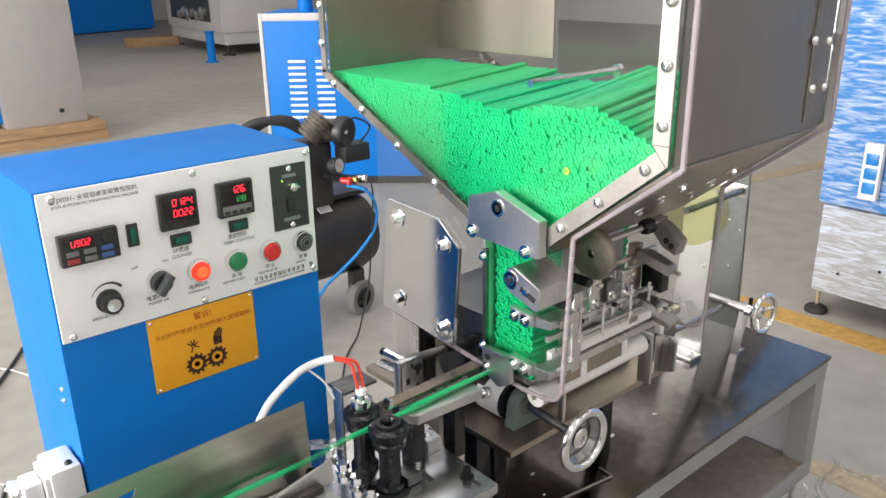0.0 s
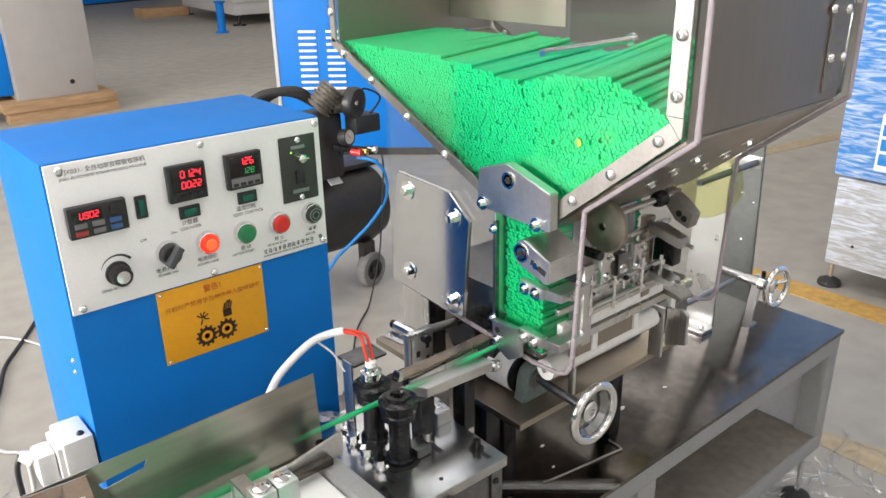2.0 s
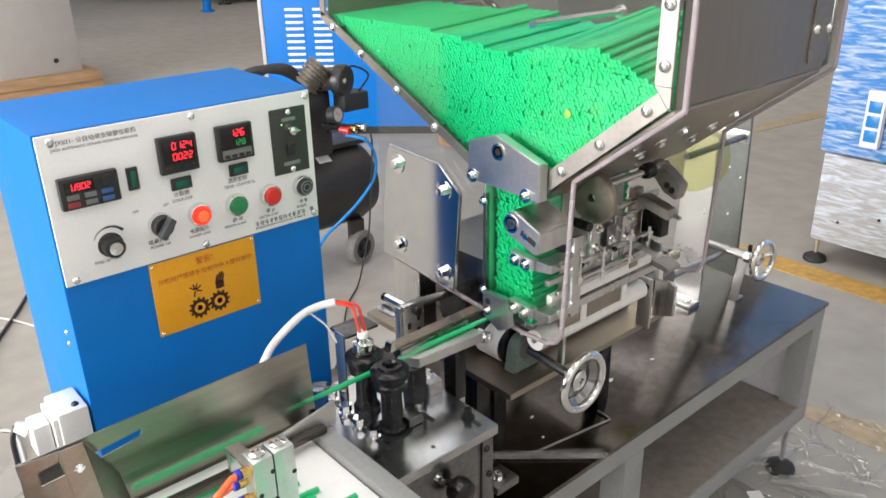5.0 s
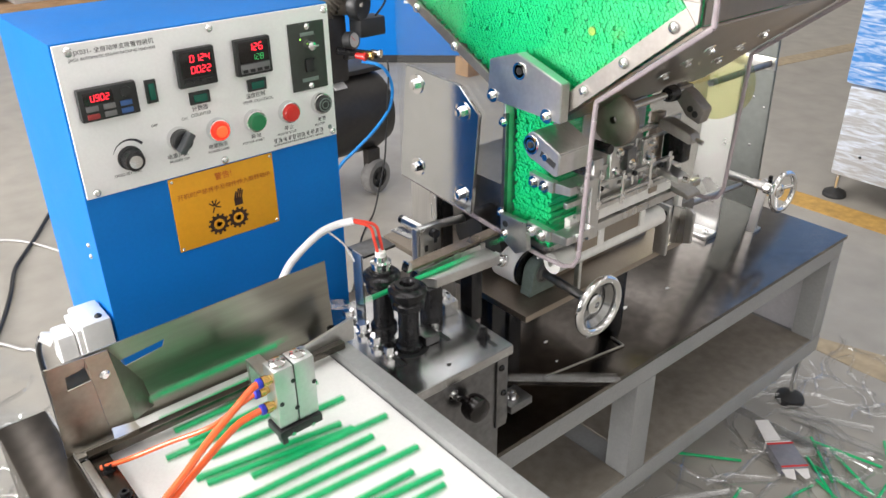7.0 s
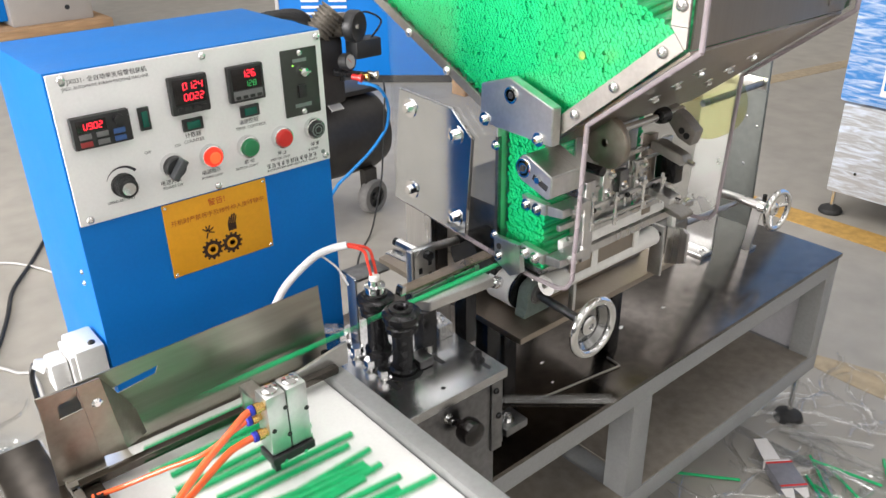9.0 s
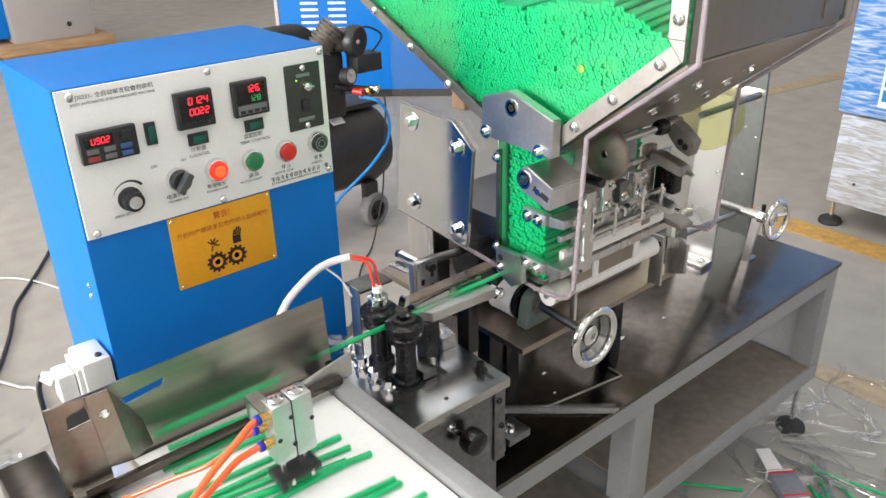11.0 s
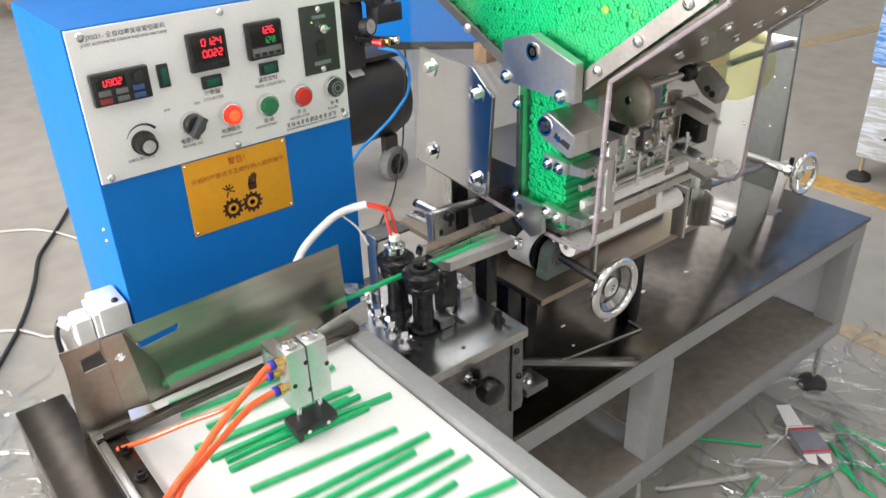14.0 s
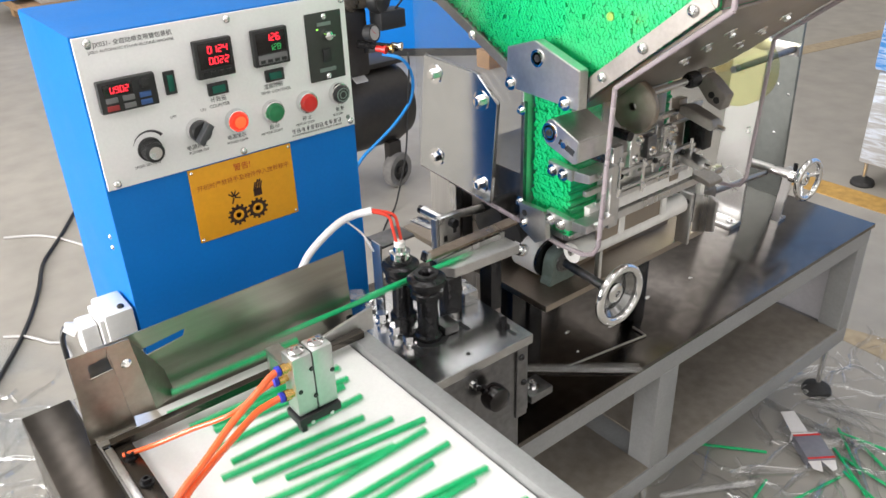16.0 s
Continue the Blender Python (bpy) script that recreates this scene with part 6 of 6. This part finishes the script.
solid("blue_post", lathe(new_bm(), (5.41, 10.96, 0), (0, 0, 1), [(0.10, 0), (0.10, 0.02), (0.062, 0.025), (0.062, 0.44), (0.085, 0.45), (0.085, 0.47)], 20), BLUE, "short blue steel post on the floor", "post")
solid("wood_plank", box(new_bm(), (5.45, 14.3, 0.0), (6.35, 14.75, 0.16), 0.004), WOOD, "flat wooden planks lying on the floor", "plank")
# bright box behind the hopper
hb = thing("white_machine", (5.2, 4.6, 0), "pale machine body with a sloping hood behind the hopper", "machine")
part("body", slab(new_bm(), [(4.9, 0.0), (6.2, 0.0), (6.2, 1.9), (4.6, 1.9), (4.6, 1.35), (4.9, 1.05)], "y", 4.6, 5.4, 0.01), LIGHTGREY, hb)
# wrapped machine on the far side of the line
wm = thing("wrapped_machine", (3.4, -0.4, 0), "machine wrapped in clear stretch film over blue panels", "machine")
FILMBLUE = bpy.data.materials.new("wrapped_blue")
FILMBLUE.use_nodes = True
n, l = FILMBLUE.node_tree.nodes, FILMBLUE.node_tree.links
tc, mp, nz, rp = (n.new(k) for k in ("ShaderNodeTexCoord", "ShaderNodeMapping", "ShaderNodeTexNoise", "ShaderNodeValToRGB"))
mp.inputs["Scale"].default_value = (1, 2.2, 15)
mp.inputs["Rotation"].default_value = (-0.7, 0, 0)
nz.inputs["Scale"].default_value, nz.inputs["Detail"].default_value, nz.inputs["Distortion"].default_value = 4.0, 9, 1.1
rp.color_ramp.elements[0].position, rp.color_ramp.elements[1].position = 0.44, 0.72
rp.color_ramp.elements[0].color, rp.color_ramp.elements[1].color = (0.06, 0.23, 0.57, 1), (0.60, 0.67, 0.78, 1)
l.new(tc.outputs["Object"], mp.inputs["Vector"])
l.new(mp.outputs[0], nz.inputs["Vector"])
l.new(nz.outputs["Fac"], rp.inputs["Fac"])
l.new(rp.outputs[0], n["Principled BSDF"].inputs["Base Color"])
n["Principled BSDF"].inputs["Roughness"].default_value = 0.22
bp2 = n.new("ShaderNodeBump")
bp2.inputs["Strength"].default_value, bp2.inputs["Distance"].default_value = 0.6, 0.01
l.new(nz.outputs["Fac"], bp2.inputs["Height"])
l.new(bp2.outputs[0], n["Principled BSDF"].inputs["Normal"])
FILMGREY = FILMBLUE.copy()
FILMGREY.name = "wrapped_grey"
FILMGREY.node_tree.nodes["Color Ramp"].color_ramp.elements[0].color = (0.36, 0.36, 0.36, 1)
part("base", box(new_bm(), (2.97, -1.4, 0.105), (3.8, 0.40, 0.47), 0.01), FILMGREY, wm, "grey metal base under the film")
part("upper_body", box(new_bm(), (2.96, -1.4, 0.475), (3.8, 0.42, 1.9), 0.02), FILMBLUE, wm)
part("top_beam", box(new_bm(), (2.95, -1.4, 1.9), (3.85, 0.50, 2.0), 0.01), LIGHTGREY, wm)
for y in (0.40, -1.3):
    for x in (3.01, 3.7):
        y2 = y - 0.0
        ft = part("foot", lathe(new_bm(), (x, y2 - 0.02, 0), (0, 0, 1), [(0.045, 0), (0.047, 0.008), (0.042, 0.02), (0.02, 0.032), (0.010, 0.035)], 24), RUBBER, wm, "black levelling foot")
        part("spindle", rod(new_bm(), (x, y2 - 0.02, 0.034), (x, y2 - 0.02, 0.106), 0.009), CHROME, ft)
for i, (y, z) in enumerate(((0.30, 0.20), (0.15, 0.25), (0.08, 0.16))):
    domed(wm, (2.97, y, z), (-1, 0, 0), 0.006, material=BLACKSTEEL)
ps = thing("power_strip", (2.95, 0.2, 0.6), "white power strip with blue sockets on the wrapped machine", "power strip")
part("body", box(new_bm(), (2.925, 0.195, 0.53), (2.958, 0.262, 0.745), 0.006), WHITE, ps)
for i in range(3):
    part("socket", box(new_bm(), (2.921, 0.205, 0.555 + 0.055 * i), (2.926, 0.250, 0.598 + 0.055 * i), 0.002), HOSEBLUE, ps)

# ---- straws that travel from the chute over the rollers to the belt ----
RATE, PERIOD, SPEED = 10.1, 2.97, 0.207
STOPS = [(14.0 + PERIOD * k, 14.45 + PERIOD * k) for k in range(-6, 1)]
rnd = random.Random(77)
MOVERS = []


def belt_rows(t0, x, turn, lift):
    """From landing at t0: rides the belt, waits at the lowered jaw, rides on to the belt's end."""
    y, t = -0.152, t0
    rows = [(t, y)]
    for a, b in STOPS:
        first = a - 0.15
        reach = t0 + (y + 0.306) / SPEED
        if first <= reach <= b + 0.40:
            back = -0.306 + (reach - first) * RATE * 0.0085
            arrive = t0 + (y - back) / SPEED
            if arrive < b:
                rows += [(arrive, back), (b, back)]
                y, t = back, b
            break
    end = t + (y + 1.15) / SPEED
    rows.append((end, -1.15))
    return rows


def traveller(i, t0):
    """One straw: waits in the chute, shoots out along the guide, drops to the belt and rides away."""
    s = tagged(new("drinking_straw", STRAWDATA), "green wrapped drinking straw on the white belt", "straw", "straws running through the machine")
    x = 0.116 + rnd.uniform(-0.012, 0.014)
    turn = rnd.gauss(-2, 3.0)
    slew = turn - abs(rnd.gauss(4, 3.5))
    home = pose(0.715, -0.145 - 0.006 * (i % 9), 0.834 + 0.0062 * ((i // 9) % 25))
    rows = [(0.0, home)]
    out = t0 - 0.34
    path = [(out, home), (out + 0.04, pose(0.66, -0.141, 0.822)), (out + 0.24, pose(0.22, -0.141, 0.811)), (out + 0.28, pose(x, -0.143, 0.806, 0, 0, 0)), (t0, pose(x, -0.152, 0.787, 0, 0, turn))]
    belt = belt_rows(t0, x, turn, 0)
    dense = [belt[0]]
    for (ta, ya), (tb, yb) in zip(belt, belt[1:]):
        n = max(1, int((tb - ta) / 0.3)) if abs(yb - ya) > 0.01 else 1
        dense += [(ta + (tb - ta) * k / n, ya + (yb - ya) * k / n) for k in ((1 / 8,) if n > 1 else ())]
        dense += [(ta + (tb - ta) * k / n, ya + (yb - ya) * k / n) for k in range(1, n + 1)]
    for k, (t, y) in enumerate(dense[1:]):
        far = min(1.0, (-0.152 - y) / 0.30)
        path.append((t, pose(x + 0.06 * far * (0.5 + 0.5 * math.sin(i * 2.3)) - 0.01, y, 0.7855, 0, 0, turn + (slew - turn) * far)))
    early = [p for p in path if p[0] <= 0]
    later = [p for p in path if p[0] > 0]
    if early and later:
        (ta, a), (tb, b) = early[-1], later[0]
        f = (0 - ta) / (tb - ta)
        rows = [(0.0, Matrix.LocRotScale(a.translation.lerp(b.translation, f), a.to_quaternion().slerp(b.to_quaternion(), f), None))]
    elif early:
        rows = [(0.0, early[-1][1])]
    for t, m in later:
        if t - rows[-1][0] > 0.02 and t < 16.0:
            rows.append((t, m))
        elif t >= 16.0 and rows[-1][0] < 16.0:
            ta, a = rows[-1]
            f = (16.0 - ta) / max(t - ta, 1e-3)
            rows.append((16.0, Matrix.LocRotScale(a.translation.lerp(m.translation, f), a.to_quaternion().slerp(m.to_quaternion(), f), None)))
    if rows[-1][0] < 16.0:
        rows.append((16.0, rows[-1][1]))
    MOVERS.append((s, rows))


for i in range(int(RATE * 20.0)):
    traveller(i, -3.6 + i / RATE + rnd.uniform(-0.038, 0.038))


def motions():
    """What moves: the straws and the stop jaw."""
    for s, rows in MOVERS:
        walk(s, rows)
    up, down = pose(0.125, -0.297, 0.82), pose(0.125, -0.297, 0.798)
    rows = [(0.0, up)]
    for a, b in STOPS:
        if a > 0.2 and b < 15.8:
            rows += [(a - 0.10, up), (a, down), (b - 0.06, down), (b + 0.04, up)]
    walk(jaw, rows + [(16.0, up)])


motions()
